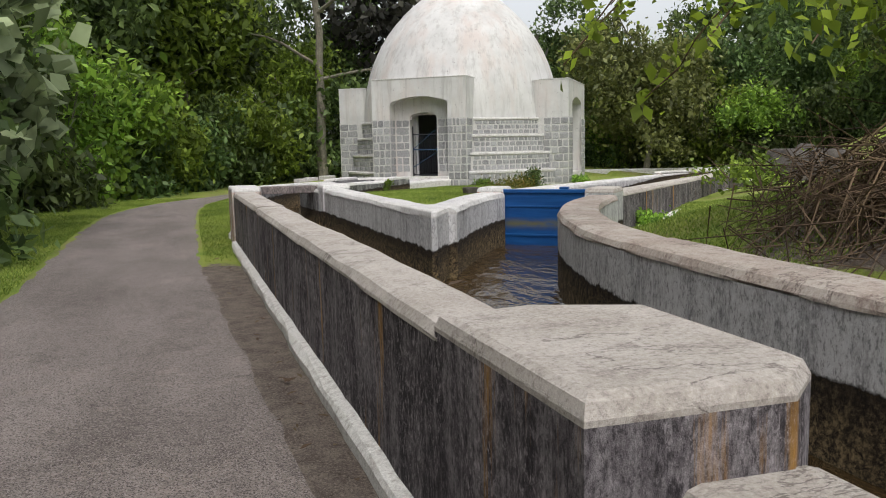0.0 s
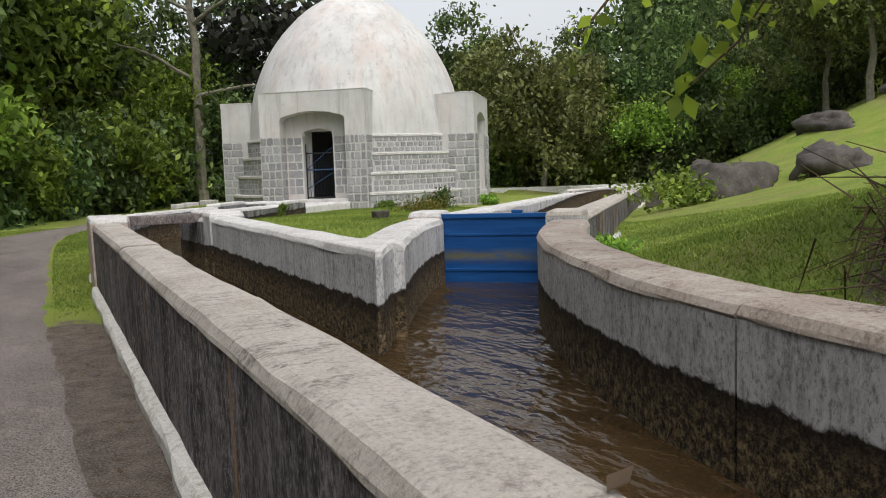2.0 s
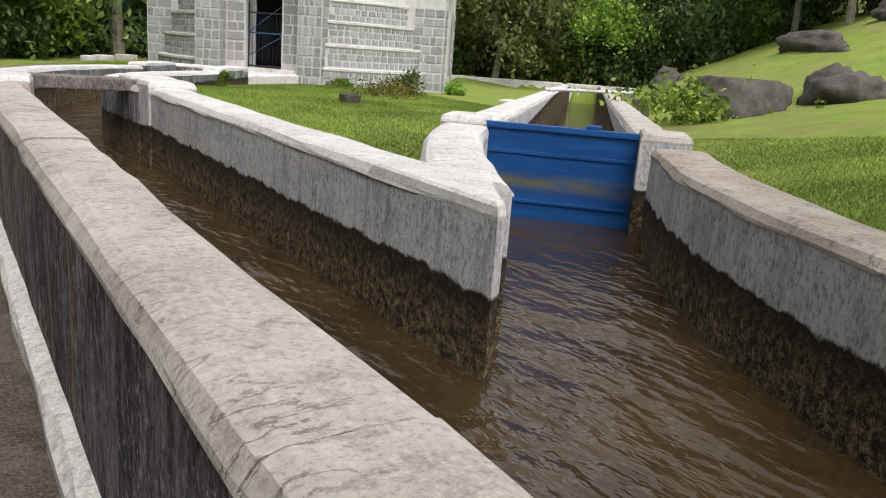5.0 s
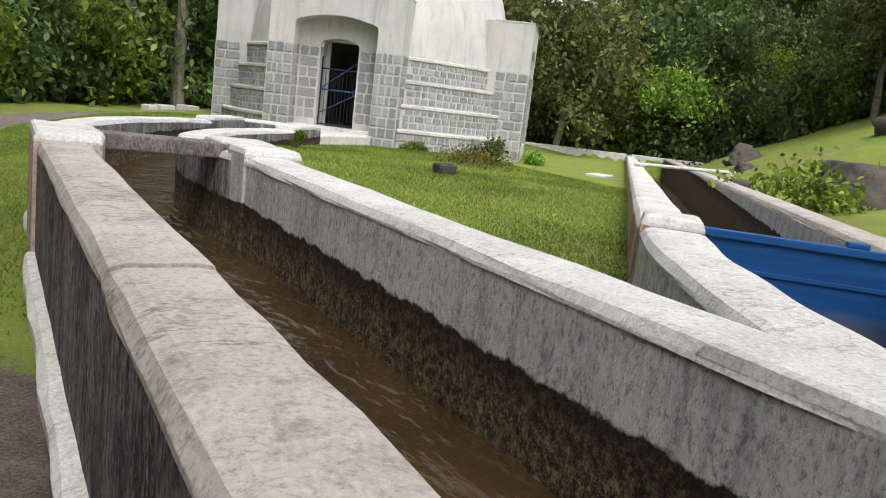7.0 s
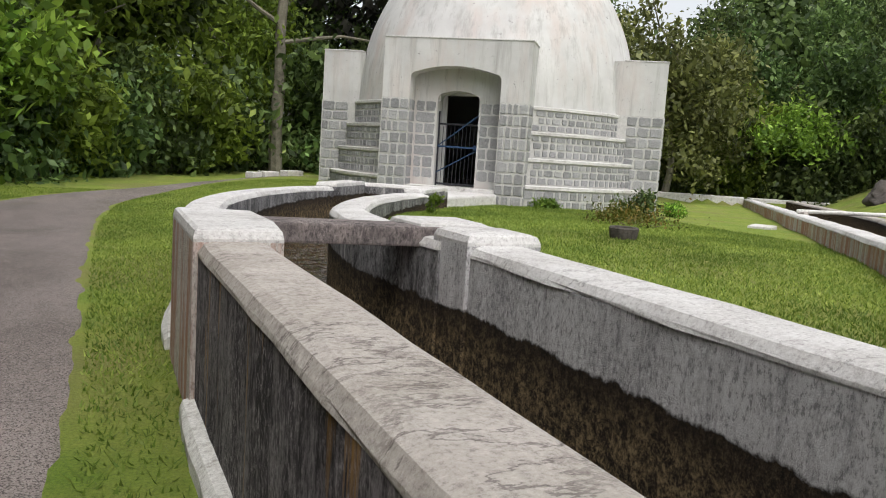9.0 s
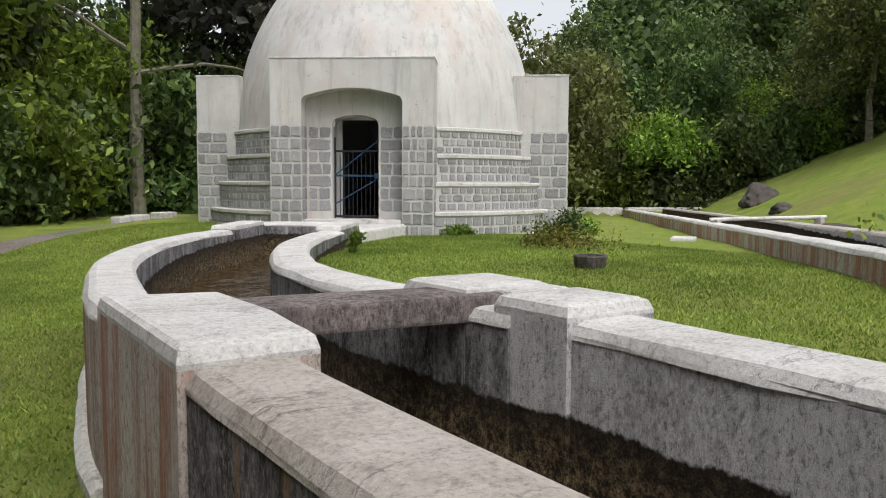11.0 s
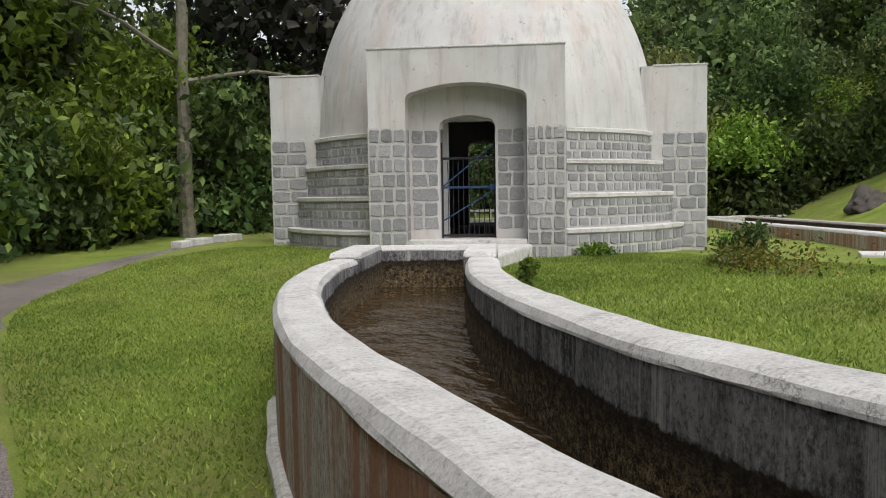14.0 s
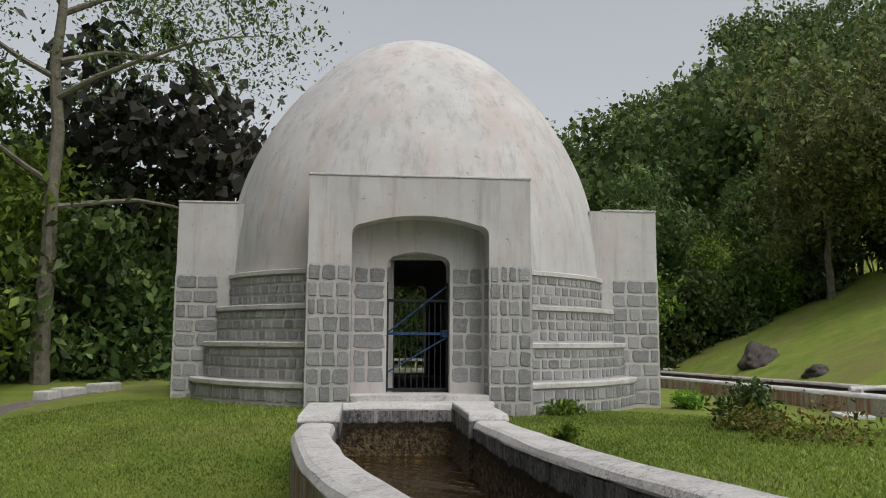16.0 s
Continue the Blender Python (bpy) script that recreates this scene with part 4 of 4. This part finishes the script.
def tree(name, seed, height, rx, rz, clumps, per, size, material, label, category="tree", trunk=True, low=-0.8, spread=0.45, aspect=0.5):
    rng = np.random.default_rng(seed)
    t = thing(name, label, category)
    zc = height - rz
    c = crown_centres(rng, clumps, rx, rz, zc, low=low)
    if not trunk:
        c[:, 2] = np.maximum(c[:, 2], 0.1)
    leaf_object("crown", leaves(c, rng.uniform(0.6, 1.2, len(c)) * spread, per, size, rng, aspect=aspect), material, t)
    if trunk:
        bm = bmesh.new()
        limbs(bm, zc + rz * 0.3, 0.05 + height * 0.014, rng, rx * 1.1)
        part("trunk", bm, M_BARK, t)
    else:
        bm = bmesh.new()
        for _ in range(9):
            a = rng.uniform(0, 6.28)
            add_bar(bm, (0.2 * math.cos(a), 0.2 * math.sin(a), -0.2), (rx * 0.6 * math.cos(a), rx * 0.6 * math.sin(a), height * rng.uniform(0.5, 0.9)), 0.03, 5, 0.01)
        part("stem", bm, M_BARK, t)
    return t


def put(ob, x, y, turn=0.0, scale=1.0, sink=0.1, squash=1.0):
    z = float(ground_height([x], [y])[0]) - sink
    ob.matrix_world = Matrix.LocRotScale((x, y, z), Euler((0, 0, turn)), (scale, scale, scale * squash))


def copies(ob, spots, rng, lo=0.8, hi=1.25):
    put(ob, *spots[0], rng.uniform(0, 6.28), rng.uniform(lo, hi))
    for x, y in spots[1:]:
        c = copy_thing(ob, Matrix.Identity(4))
        put(c, x, y, rng.uniform(0, 6.28), rng.uniform(lo, hi))


RNG = np.random.default_rng(11)
# the edge of the forest, as a line on the plan
EDGE = [Vector(p) for p in ((-4.4, -6), (-4.4, 6), (-4.2, 13), (-4.3, 20), (-3.2, 26), (0.0, 31), (5.0, 36), (11, 39), (18, 39.5), (24, 37), (29, 33.5), (33, 30), (37, 25))]


def along(line, step, back, jitter, rng):
    spots = []
    for a, b in zip(line, line[1:]):
        d = (b - a).normalized()
        left = Vector((-d.y, d.x))
        n = max(1, round((b - a).length / step))
        for i in range(n):
            p = a.lerp(b, (i + rng.uniform(0.2, 0.8)) / n) + left * (back + rng.uniform(-jitter, jitter))
            spots.append((p.x, p.y))
    return spots


bush_a = tree("shrub", 21, 3.4, 1.9, 1.9, 90, 62, 0.27, M_LEAF, "dense dark green forest-edge shrub", "shrub", False, -0.95, 0.36)
bush_b = tree("shrub", 22, 2.8, 1.8, 1.6, 80, 75, 0.22, M_LEAF, "broad leafy dark shrub at the forest edge", "shrub", False, -0.95, 0.34)
bush_c = tree("shrub", 23, 3.6, 1.7, 2.0, 80, 75, 0.22, M_LEAF_B, "bright green shrub at the forest edge", "shrub", False, -0.95, 0.34)
tree_a = tree("tree", 31, 9.5, 2.9, 3.9, 130, 62, 0.32, M_LEAF, "tall dark broadleaf forest tree", low=-0.95, spread=0.5)
tree_b = tree("tree", 32, 11.5, 3.2, 4.6, 140, 62, 0.32, M_LEAF, "tall forest tree with an uneven dark crown", low=-0.95, spread=0.5)
tree_c = tree("tree", 33, 8.0, 2.6, 3.2, 120, 62, 0.27, M_LEAF_B, "fresh green young forest tree", low=-0.95, spread=0.45)
tree_o = tree("tree", 34, 7.5, 3.3, 3.0, 150, 80, 0.20, M_LEAF_OLIVE, "spreading olive-green tree on the slope", low=-0.9, spread=0.4)
front = along(EDGE, 2.1, 0.8, 0.5, RNG)
RNG.shuffle(front)
copies(bush_a, [tuple(p) for p in front[: len(front) * 2 // 5]], RNG)
copies(bush_b, [tuple(p) for p in front[len(front) * 2 // 5: len(front) * 4 // 5]], RNG)
copies(bush_c, [tuple(p) for p in front[len(front) * 4 // 5:]], RNG)
second = along(EDGE, 2.6, 3.2, 0.9, RNG) + [p for p in along(EDGE, 3.2, 6.8, 1.2, RNG) if not 4 < p[0] < 17]
RNG.shuffle(second)
tall = [tuple(p) for p in second if p[0] < 6]
short = [tuple(p) for p in second if p[0] >= 6]
copies(tree_a, tall[: len(tall) // 3] + [], RNG, 0.85, 1.2)
copies(tree_b, tall[len(tall) // 3: len(tall) * 2 // 3], RNG, 0.85, 1.15)
copies(tree_c, tall[len(tall) * 2 // 3:], RNG)
for n, (x, y) in enumerate(short):
    c = copy_thing((tree_a, tree_c, tree_a)[n % 3], Matrix.Identity(4))
    put(c, x, y, RNG.uniform(0, 6.28), RNG.uniform(0.62, 0.85))
copies(tree_o, [(29, 22.0), (33, 19.5), (36, 23.5), (31, 14), (33, 27)], RNG, 0.9, 1.1)
round_tree = tree("tree", 41, 9.0, 3.0, 4.3, 190, 80, 0.24, M_LEAF_OLIVE, "round dense grey-green tree behind the pavilion", low=-1.0, spread=0.42)
put(round_tree, 22.5, 35.0, 0.4)
lime = tree("small_tree", 42, 3.4, 1.9, 1.3, 60, 80, 0.20, M_LEAF_B, "low bright yellow-green tree beyond the far wall", low=-0.3, spread=0.3)
put(lime, 28.0, 33.6, 0.0, 1.1)
dark_tree = tree("tree", 43, 10.6, 3.4, 3.2, 75, 34, 0.42, M_LEAF_PURPLE, "dark large-leaved tree with sky showing through", low=-1.0, spread=0.6, aspect=0.8)
put(dark_tree, 12.3, 38.0, 0.0)
big = tree("shrub", 44, 6.0, 2.2, 2.9, 90, 34, 0.40, M_LEAF_BIG, "tall shrub with large pale grey-green leaves by the path", "shrub", False, -1.0, 0.42, 0.85)
put(big, -4.3, 15.0, 0.0, 0.95)


def tall_tree():
    """A tall slender tree with long bare limbs and thin foliage."""
    rng = np.random.default_rng(45)
    t = thing("tree", "tall slender tree with bare reaching limbs and thin foliage", "tree")
    bm = bmesh.new()
    prev = Vector((0, 0, -0.3))
    for i in range(1, 10):
        p = Vector((rng.normal(0, 0.12), rng.normal(0, 0.12), 1.65 * i))
        add_bar(bm, prev, p, 0.25 - 0.022 * (i - 1), 9, 0.25 - 0.022 * i)
        prev = p
    part("trunk", bm, M_BARK, t)
    ends = []
    for h, a, l, rise in ((4.6, 0.3, 5.5, 0.25), (5.2, 3.6, 4.0, 0.6), (7.5, -0.5, 5.5, 0.55), (8.5, 0.6, 6.5, 0.42), (8.0, 3.0, 4.5, 0.55), (9.8, -0.2, 5.0, 0.5), (10.5, 2.4, 4.0, 0.6), (11.5, 0.9, 4.5, 0.4), (12.2, 4.2, 4.0, 0.5)):
        bm = bmesh.new()
        p = Vector((0, 0, h))
        for k in range(5):
            q = p + Vector((math.cos(a + k * 0.08), math.sin(a + k * 0.08), rise - k * 0.12 + rng.normal(0, 0.08))) * l / 5
            add_bar(bm, p, q, 0.09 - 0.016 * k, 6, 0.074 - 0.016 * k if k < 4 else 0.006)
            if h > 6 and k > 0:
                for _ in range(3):
                    e = q + Vector(rng.normal(0, 0.6, 3)) + Vector((0, 0, 0.3))
                    add_bar(bm, q, e, 0.016, 4, 0.004)
                    ends.append(tuple(e))
            p = q
        part("limb", bm, M_BARK, t)
    c = np.array(ends)
    leaf_object("crown", leaves(c, np.full(len(c), 0.6), 130, 0.13, rng), M_LEAF, t)
    return t


slender = tall_tree()
put(slender, 6.3, 36.2, -0.35)

# far woods on the hillside
def far_woods():
    rng = np.random.default_rng(5)
    vs = []
    k = 0
    while k < 400:
        az, dist = radians(rng.uniform(24, 108)), 52 + 90 * rng.uniform(0, 1) ** 1.2
        x, y = dist * math.sin(az), 12 + dist * math.cos(az)
        z = float(ground_height([x], [y])[0])
        k += 1
        s = rng.uniform(0.8, 1.3)
        c = crown_centres(rng, 36, 3.2 * s, 3.4 * s, 4.0 * s, 4, -0.3)
        v = leaves(c, np.full(len(c), 0.62 * s), 24, 0.42 * s, rng, 0.6, 0.7)
        vs.append(v + np.array([x, y, z]))
    ob = leaf_object("far_woods", np.concatenate(vs), M_LEAF)
    tagged(ob, "dense green wooded hillside in the distance", "woods", kind="stuff")


far_woods()


def grass():
    rng = np.random.default_rng(8)
    n = 600000
    X, Y = rng.uniform(-4.2, 9.5, n), rng.uniform(3.5, 26.0, n)
    keep = ~inside(CANAL, X, Y)
    r = np.hypot(X - CENTRE.x, Y - CENTRE.y)
    keep &= (r > 3.6)
    on_path = inside(PATH_L + PATH_R[::-1], X, Y)
    keep &= ~on_path
    verge = (X < 0.78) & (X > 0.0) & (Y < 10.3)
    keep &= ~verge
    thin = (X < 0.78) & (X > 0.0) & (Y < 13)
    keep &= ~(thin & (rng.uniform(0, 1, n) > (Y - 9.5) / 3.5))
    keep &= distance(RIGHT, X, Y) > 0.2
    X, Y = X[keep], Y[keep]
    Z = ground_height(X, Y)
    n = len(X)
    a = rng.uniform(0, 6.28, n)
    h = rng.uniform(0.014, 0.042, n)
    w = rng.uniform(0.004, 0.010, n)
    lean = rng.normal(0, 0.6, (n, 2)) * h[:, None]
    base = np.stack([X, Y, Z - 0.004], 1)
    side = np.stack([np.cos(a) * w, np.sin(a) * w, np.zeros(n)], 1)
    tip = base + np.stack([lean[:, 0], lean[:, 1], h], 1)
    v = np.stack([base - side, base + side, tip], 1).reshape(-1, 3)
    me = bpy.data.meshes.new("grass")
    me.vertices.add(n * 3)
    me.vertices.foreach_set("co", v.astype(np.float32).reshape(-1))
    me.loops.add(n * 3)
    me.loops.foreach_set("vertex_index", np.arange(n * 3, dtype=np.int32))
    me.polygons.add(n)
    me.polygons.foreach_set("loop_start", np.arange(0, n * 3, 3, dtype=np.int32))
    me.update(calc_edges=True)
    me.materials.append(M_GRASS)
    tagged(new("grass", me), "short mown green grass blades", "grass", kind="stuff")


grass()


# ---- stones, stump, small plants ----


def boulder(name, seed, size, label, category="boulder", material=None):
    bm = bmesh.new()
    bmesh.ops.create_icosphere(bm, subdivisions=4, radius=1.0)
    for v in bm.verts:
        p = v.co.copy()
        n = noise.noise(p * 1.1 + Vector((seed, 0, 0))) * 0.5 + abs(noise.noise(p * 2.7 + Vector((0, seed, 0)))) * 0.35 + noise.noise(p * 8 + Vector((0, 0, seed))) * 0.09
        v.co = p * (1 + n)
        v.co.z = max(v.co.z, -0.5)
        v.co = Vector((v.co.x * size[0], v.co.y * size[1], v.co.z * size[2]))
    return tagged(part(name, bm, material or M_ROCK, smooth=True), label, category)


put(boulder("boulder", 3, (1.1, 0.7, 0.62), "large dark weathered boulder on the grass slope"), 15.75, 13.75, 0.8, 1.0, 0.05)
put(boulder("boulder", 8, (1.7, 0.45, 0.42), "long low brown rock outcrop on the slope"), 22.3, 18.9, 1.1, 1.0, 0.0)
put(boulder("boulder", 12, (2.2, 0.6, 0.5), "dark rock ledge at the top of the slope"), 24.2, 16.8, 1.0, 1.0, 0.0)
put(boulder("boulder", 5, (0.55, 0.4, 0.3), "dark stone half sunk in the grass slope"), 16.6, 14.6, 0.3, 1.0, 0.02)
put(boulder("boulder", 17, (0.45, 0.3, 0.22), "small dark stone on the lawn slope"), 20.6, 22.8, 0.3, 1.0, 0.03)
put(boulder("boulder", 19, (0.9, 0.5, 0.5), "rough block of pale rock at the forest foot"), 24.5, 26.0, 0.3, 1.0, 0.05)

ledge = boulder("stone_ledge", 23, (0.85, 0.6, 0.80), "flat-topped mossy stone ledge overgrown with creepers", "rock")
for v in ledge.data.vertices:
    v.co.z = min(v.co.z, 0.50 + 0.04 * math.sin(v.co.x * 9))
put(ledge, 13.3, 14.2, -0.15, 1.0, -0.15)
rng = np.random.default_rng(61)
c = np.stack([rng.normal(0, 0.75, 46), rng.normal(0, 0.5, 46), rng.uniform(0.0, 0.3, 46)], 1)
creeper = thing("creeper", "bright green creeper spreading over the stone ledge", "creeper")
leaf_object("foliage", leaves(c, np.full(46, 0.14), 40, 0.10, rng, 1.0, 0.7), M_LEAF_B, creeper)
put(creeper, 12.6, 14.35, 0.2, 1.15, -0.1)

stub = thing("stone_basin", "small round weathered concrete basin on the lawn", "basin", at=pose(5.7, 15.3, LAWN - 0.03))
bm = bmesh.new()
seg = 20
prof = [(0.13, 0.0), (0.155, 0.1), (0.165, 0.175), (0.155, 0.19), (0.125, 0.185), (0.11, 0.12), (0.0, 0.11)]
rings = [[bm.verts.new((r * math.cos(6.2832 * i / seg) * (1 + 0.04 * math.sin(i * 2.1)), r * math.sin(6.2832 * i / seg), z)) for i in range(seg)] for r, z in prof[:-1]]
for a, b in zip(rings, rings[1:]):
    for i in range(seg):
        bm.faces.new((a[i], a[(i + 1) % seg], b[(i + 1) % seg], b[i]))
bm.faces.new(rings[-1])
part("bowl", bm, M_ROCK, stub)


def low_shrub(name, x, y, rx, h, per, size, material, label, seed, clumps=26):
    rng = np.random.default_rng(seed)
    t = thing(name, label, "plant")
    c = np.stack([rng.normal(0, rx * 0.45, clumps), rng.normal(0, rx * 0.45, clumps), rng.uniform(0.04, h, clumps)], 1)
    leaf_object("foliage", leaves(c, np.full(clumps, rx * 0.2), per, size, rng, 0.8, 0.5), material, t)
    bm = bmesh.new()
    for i in range(6):
        a = i * 1.05
        add_bar(bm, (0, 0, -0.05), (rx * 0.5 * math.cos(a), rx * 0.5 * math.sin(a), h * 0.8), 0.008, 4, 0.003)
    part("stem", bm, M_BARK, t)
    put(t, x, y, 0, 1, 0.0)


low_shrub("bush", 8.75, 18.95, 0.36, 0.42, 60, 0.07, M_LEAF, "small dark green bush on the lawn", 71)
low_shrub("weed_patch", 8.2, 18.6, 0.4, 0.10, 45, 0.06, M_LEAF_RUST, "low mixed weeds beside the bush", 72)
low_shrub("weed_patch", 7.7, 17.6, 0.7, 0.07, 40, 0.05, M_LEAF_RUST, "thin reddish weeds in the lawn", 73)
low_shrub("weed_patch", 4.72, 18.40, 0.14, 0.22, 30, 0.06, M_LEAF_B, "green weeds growing against the canal wall", 74, 12)
low_shrub("weed_patch", 11.4, 21.2, 0.3, 0.2, 50, 0.07, M_LEAF_B, "green weeds at the pavilion's corner", 75)
low_shrub("weed_patch", 8.3, 21.2, 0.25, 0.12, 40, 0.06, M_LEAF_B, "green weeds at the foot of the pier", 76)
low_shrub("weed_patch", 5.9, 9.2, 0.35, 0.12, 50, 0.07, M_LEAF_B, "green weeds by the channel wall", 77)

for n, (x, y, l) in enumerate(((4.5, 28.6, 0.24), (5.15, 28.8, 0.27), (4.05, 28.2, 0.14))):
    bm = bmesh.new()
    add_box(bm, -l, l, -0.16, 0.16, 0, 0.17, 0.03)
    ob = tagged(part("kerb_stone", bm, M_WHITE), "white-painted block beside the path", "kerb stone", "white blocks by the path")
    put(ob, x, y, 0.5, 1.0, 0.02)
bm = bmesh.new()
add_box(bm, -0.32, 0.32, -0.2, 0.2, 0, 0.08, 0.02)
put(tagged(part("stone_slab", bm, M_COPING_WHITE), "pale flat stone slab lying on the lawn", "slab"), 11.3, 18.7, 0.6, 1.0, 0.02)
bm = bmesh.new()
add_box(bm, -0.5, 0.5, -0.2, 0.2, 0, 0.45, 0.05)
put(tagged(part("masonry_block", bm, M_ROCK), "dark rough masonry block beside the channel", "masonry block"), 14.2, 17.6, 0.8, 1.0, 0.05)

pipe = thing("water_pipe", "thin pale pipe laid across the channel walls", "pipe")
bm = bmesh.new()
add_bar(bm, (12.65, 19.2, 0.76), (14.35, 17.9, 0.83), 0.04, 10)
part("tube", bm, M_WHITE, pipe)
for k in (0.06, 0.94):
    p = Vector((12.65, 19.2, 0.76)).lerp(Vector((14.35, 17.9, 0.83)), k)
    bm = bmesh.new()
    add_box(bm, -0.07, 0.07, -0.07, 0.07, -0.14, 0.0, 0.01, Matrix.Translation(p))
    part("saddle", bm, M_COPING, pipe)

# dead leaves on the wall and along its foot
litter = random.Random(17)
strewn = [(litter.uniform(0.40, 0.66), litter.uniform(2.4, 9.5), PATH_Z + 0.018, litter.uniform(0, 6), litter.uniform(0.025, 0.06)) for _ in range(34)]
for x, y, z, a, l in [(1.06, 3.0, TOP + 0.004, 0.4, 0.09), (0.42, 10.3, PATH_Z + 0.035, 1.0, 0.10), (0.55, 4.6, PATH_Z + 0.02, 2.0, 0.07), (0.5, 3.5, PATH_Z + 0.02, 0.3, 0.06)] + strewn:
    bm = bmesh.new()
    pts = [(-l / 2, 0, 0.004), (-l * 0.1, l * 0.22, 0.012), (l / 2, 0, 0.016), (-l * 0.1, -l * 0.22, 0.012)]
    vs = [bm.verts.new(p) for p in pts]
    lows = [bm.verts.new((p[0], p[1], p[2] - 0.003)) for p in pts]
    bm.faces.new(vs)
    bm.faces.new(lows[::-1])
    for i in range(4):
        bm.faces.new((vs[i], lows[i], lows[(i + 1) % 4], vs[(i + 1) % 4]))
    ob = tagged(part("fallen_leaf", bm, M_DRY), "dry curled fallen leaf", "leaf", "fallen leaves along the wall")
    ob.matrix_world = pose(x, y, z, 0, 0, math.degrees(a))

# ---- the overhanging bush on the bank ----


def bank_bush():
    rng = np.random.default_rng(81)
    t = thing("overhanging_bush", "large yellow-green bush overhanging the bank with dead brown stems", "bush")
    base = Vector((4.75, 3.75, float(ground_height([4.75], [3.75])[0])))
    c, stems = [], bmesh.new()
    for i in range(70):
        a = rng.uniform(0, 6.28)
        out = rng.uniform(0.4, 1.5)
        p = base + Vector((rng.normal(0, 0.4), rng.normal(0, 0.4), -0.1))
        d = Vector((math.cos(a), math.sin(a), 0))
        h = rng.uniform(1.7, 3.9)
        for k in range(6):
            s = (k + 1) / 6
            q = base + d * out * s ** 1.5 + Vector((0, 0, h * (1 - (1 - s) ** 2) - (0.5 * s * s if k > 3 else 0)))
            add_bar(stems, p, q, 0.010 - 0.0013 * k, 4, 0.0087 - 0.0013 * k)
            p = q
            if k > 0:
                c.append(tuple(q))
    tagged(part("branchwork", stems, M_DRY, t, "thin brown branches"), kind="stuff")
    c = np.array(c)
    leaf_object("foliage", leaves(c[c[:, 2] > base.z + 0.75], np.full(int((c[:, 2] > base.z + 0.75).sum()), 0.24), 36, 0.085, rng, 0.3, 0.6), M_LEAF_YELLOW, t)
    sprays = []
    twig = bmesh.new()
    for a, l, z0, sag in ((2.45, 2.6, 2.2, 1.4), (2.2, 2.4, 2.7, 1.5), (2.5, 2.9, 3.2, 1.6), (2.75, 2.2, 3.3, 1.3), (2.35, 2.0, 1.9, 1.3), (2.6, 2.3, 2.5, 1.5), (2.1, 1.9, 2.9, 1.0), (2.9, 1.7, 2.0, 1.2), (3.3, 1.5, 1.6, 0.9), (1.8, 1.6, 2.6, 1.1)):
        p = base + Vector((0, 0, z0 * 0.8))
        for k in range(12):
            s = (k + 1) / 12
            q = base + Vector((math.cos(a), math.sin(a), 0)) * l * s + Vector((rng.normal(0, 0.03), rng.normal(0, 0.03), z0 * (0.8 + 0.5 * s) - sag * s * s * 1.4))
            add_bar(twig, p, q, 0.007, 4, 0.005)
            p = q
            if k > 2:
                sprays.append(tuple(q))
    tagged(part("hanging_growth", twig, M_DRY, t, "thin hanging twigs"), kind="stuff")
    s = np.array(sprays)
    leaf_object("spray_leaves", leaves(s, np.full(len(s), 0.08), 12, 0.09, rng, 0.2, 0.65), M_LEAF_YELLOW, t)
    # dead stems at the foot
    dead = bmesh.new()
    for i in range(2600):
        x, y = base.x - 0.55 + rng.normal(0, 0.4), base.y - 0.3 + rng.normal(0, 0.62)
        if x < 3.15 or y < 2.4 or y > base.y + 0.75:
            continue
        z = float(ground_height([x], [y])[0])
        p = Vector((x, y, z + rng.uniform(0, 0.6) ** 1.3))
        add_bar(dead, p, p + Vector((rng.normal(0, 0.22), rng.normal(0, 0.22), rng.normal(-0.12, 0.2))), 0.006, 3, 0.002)
    tagged(part("dead_growth", dead, M_DRY, t, "tangle of dead brown stems"), kind="stuff")


bank_bush()
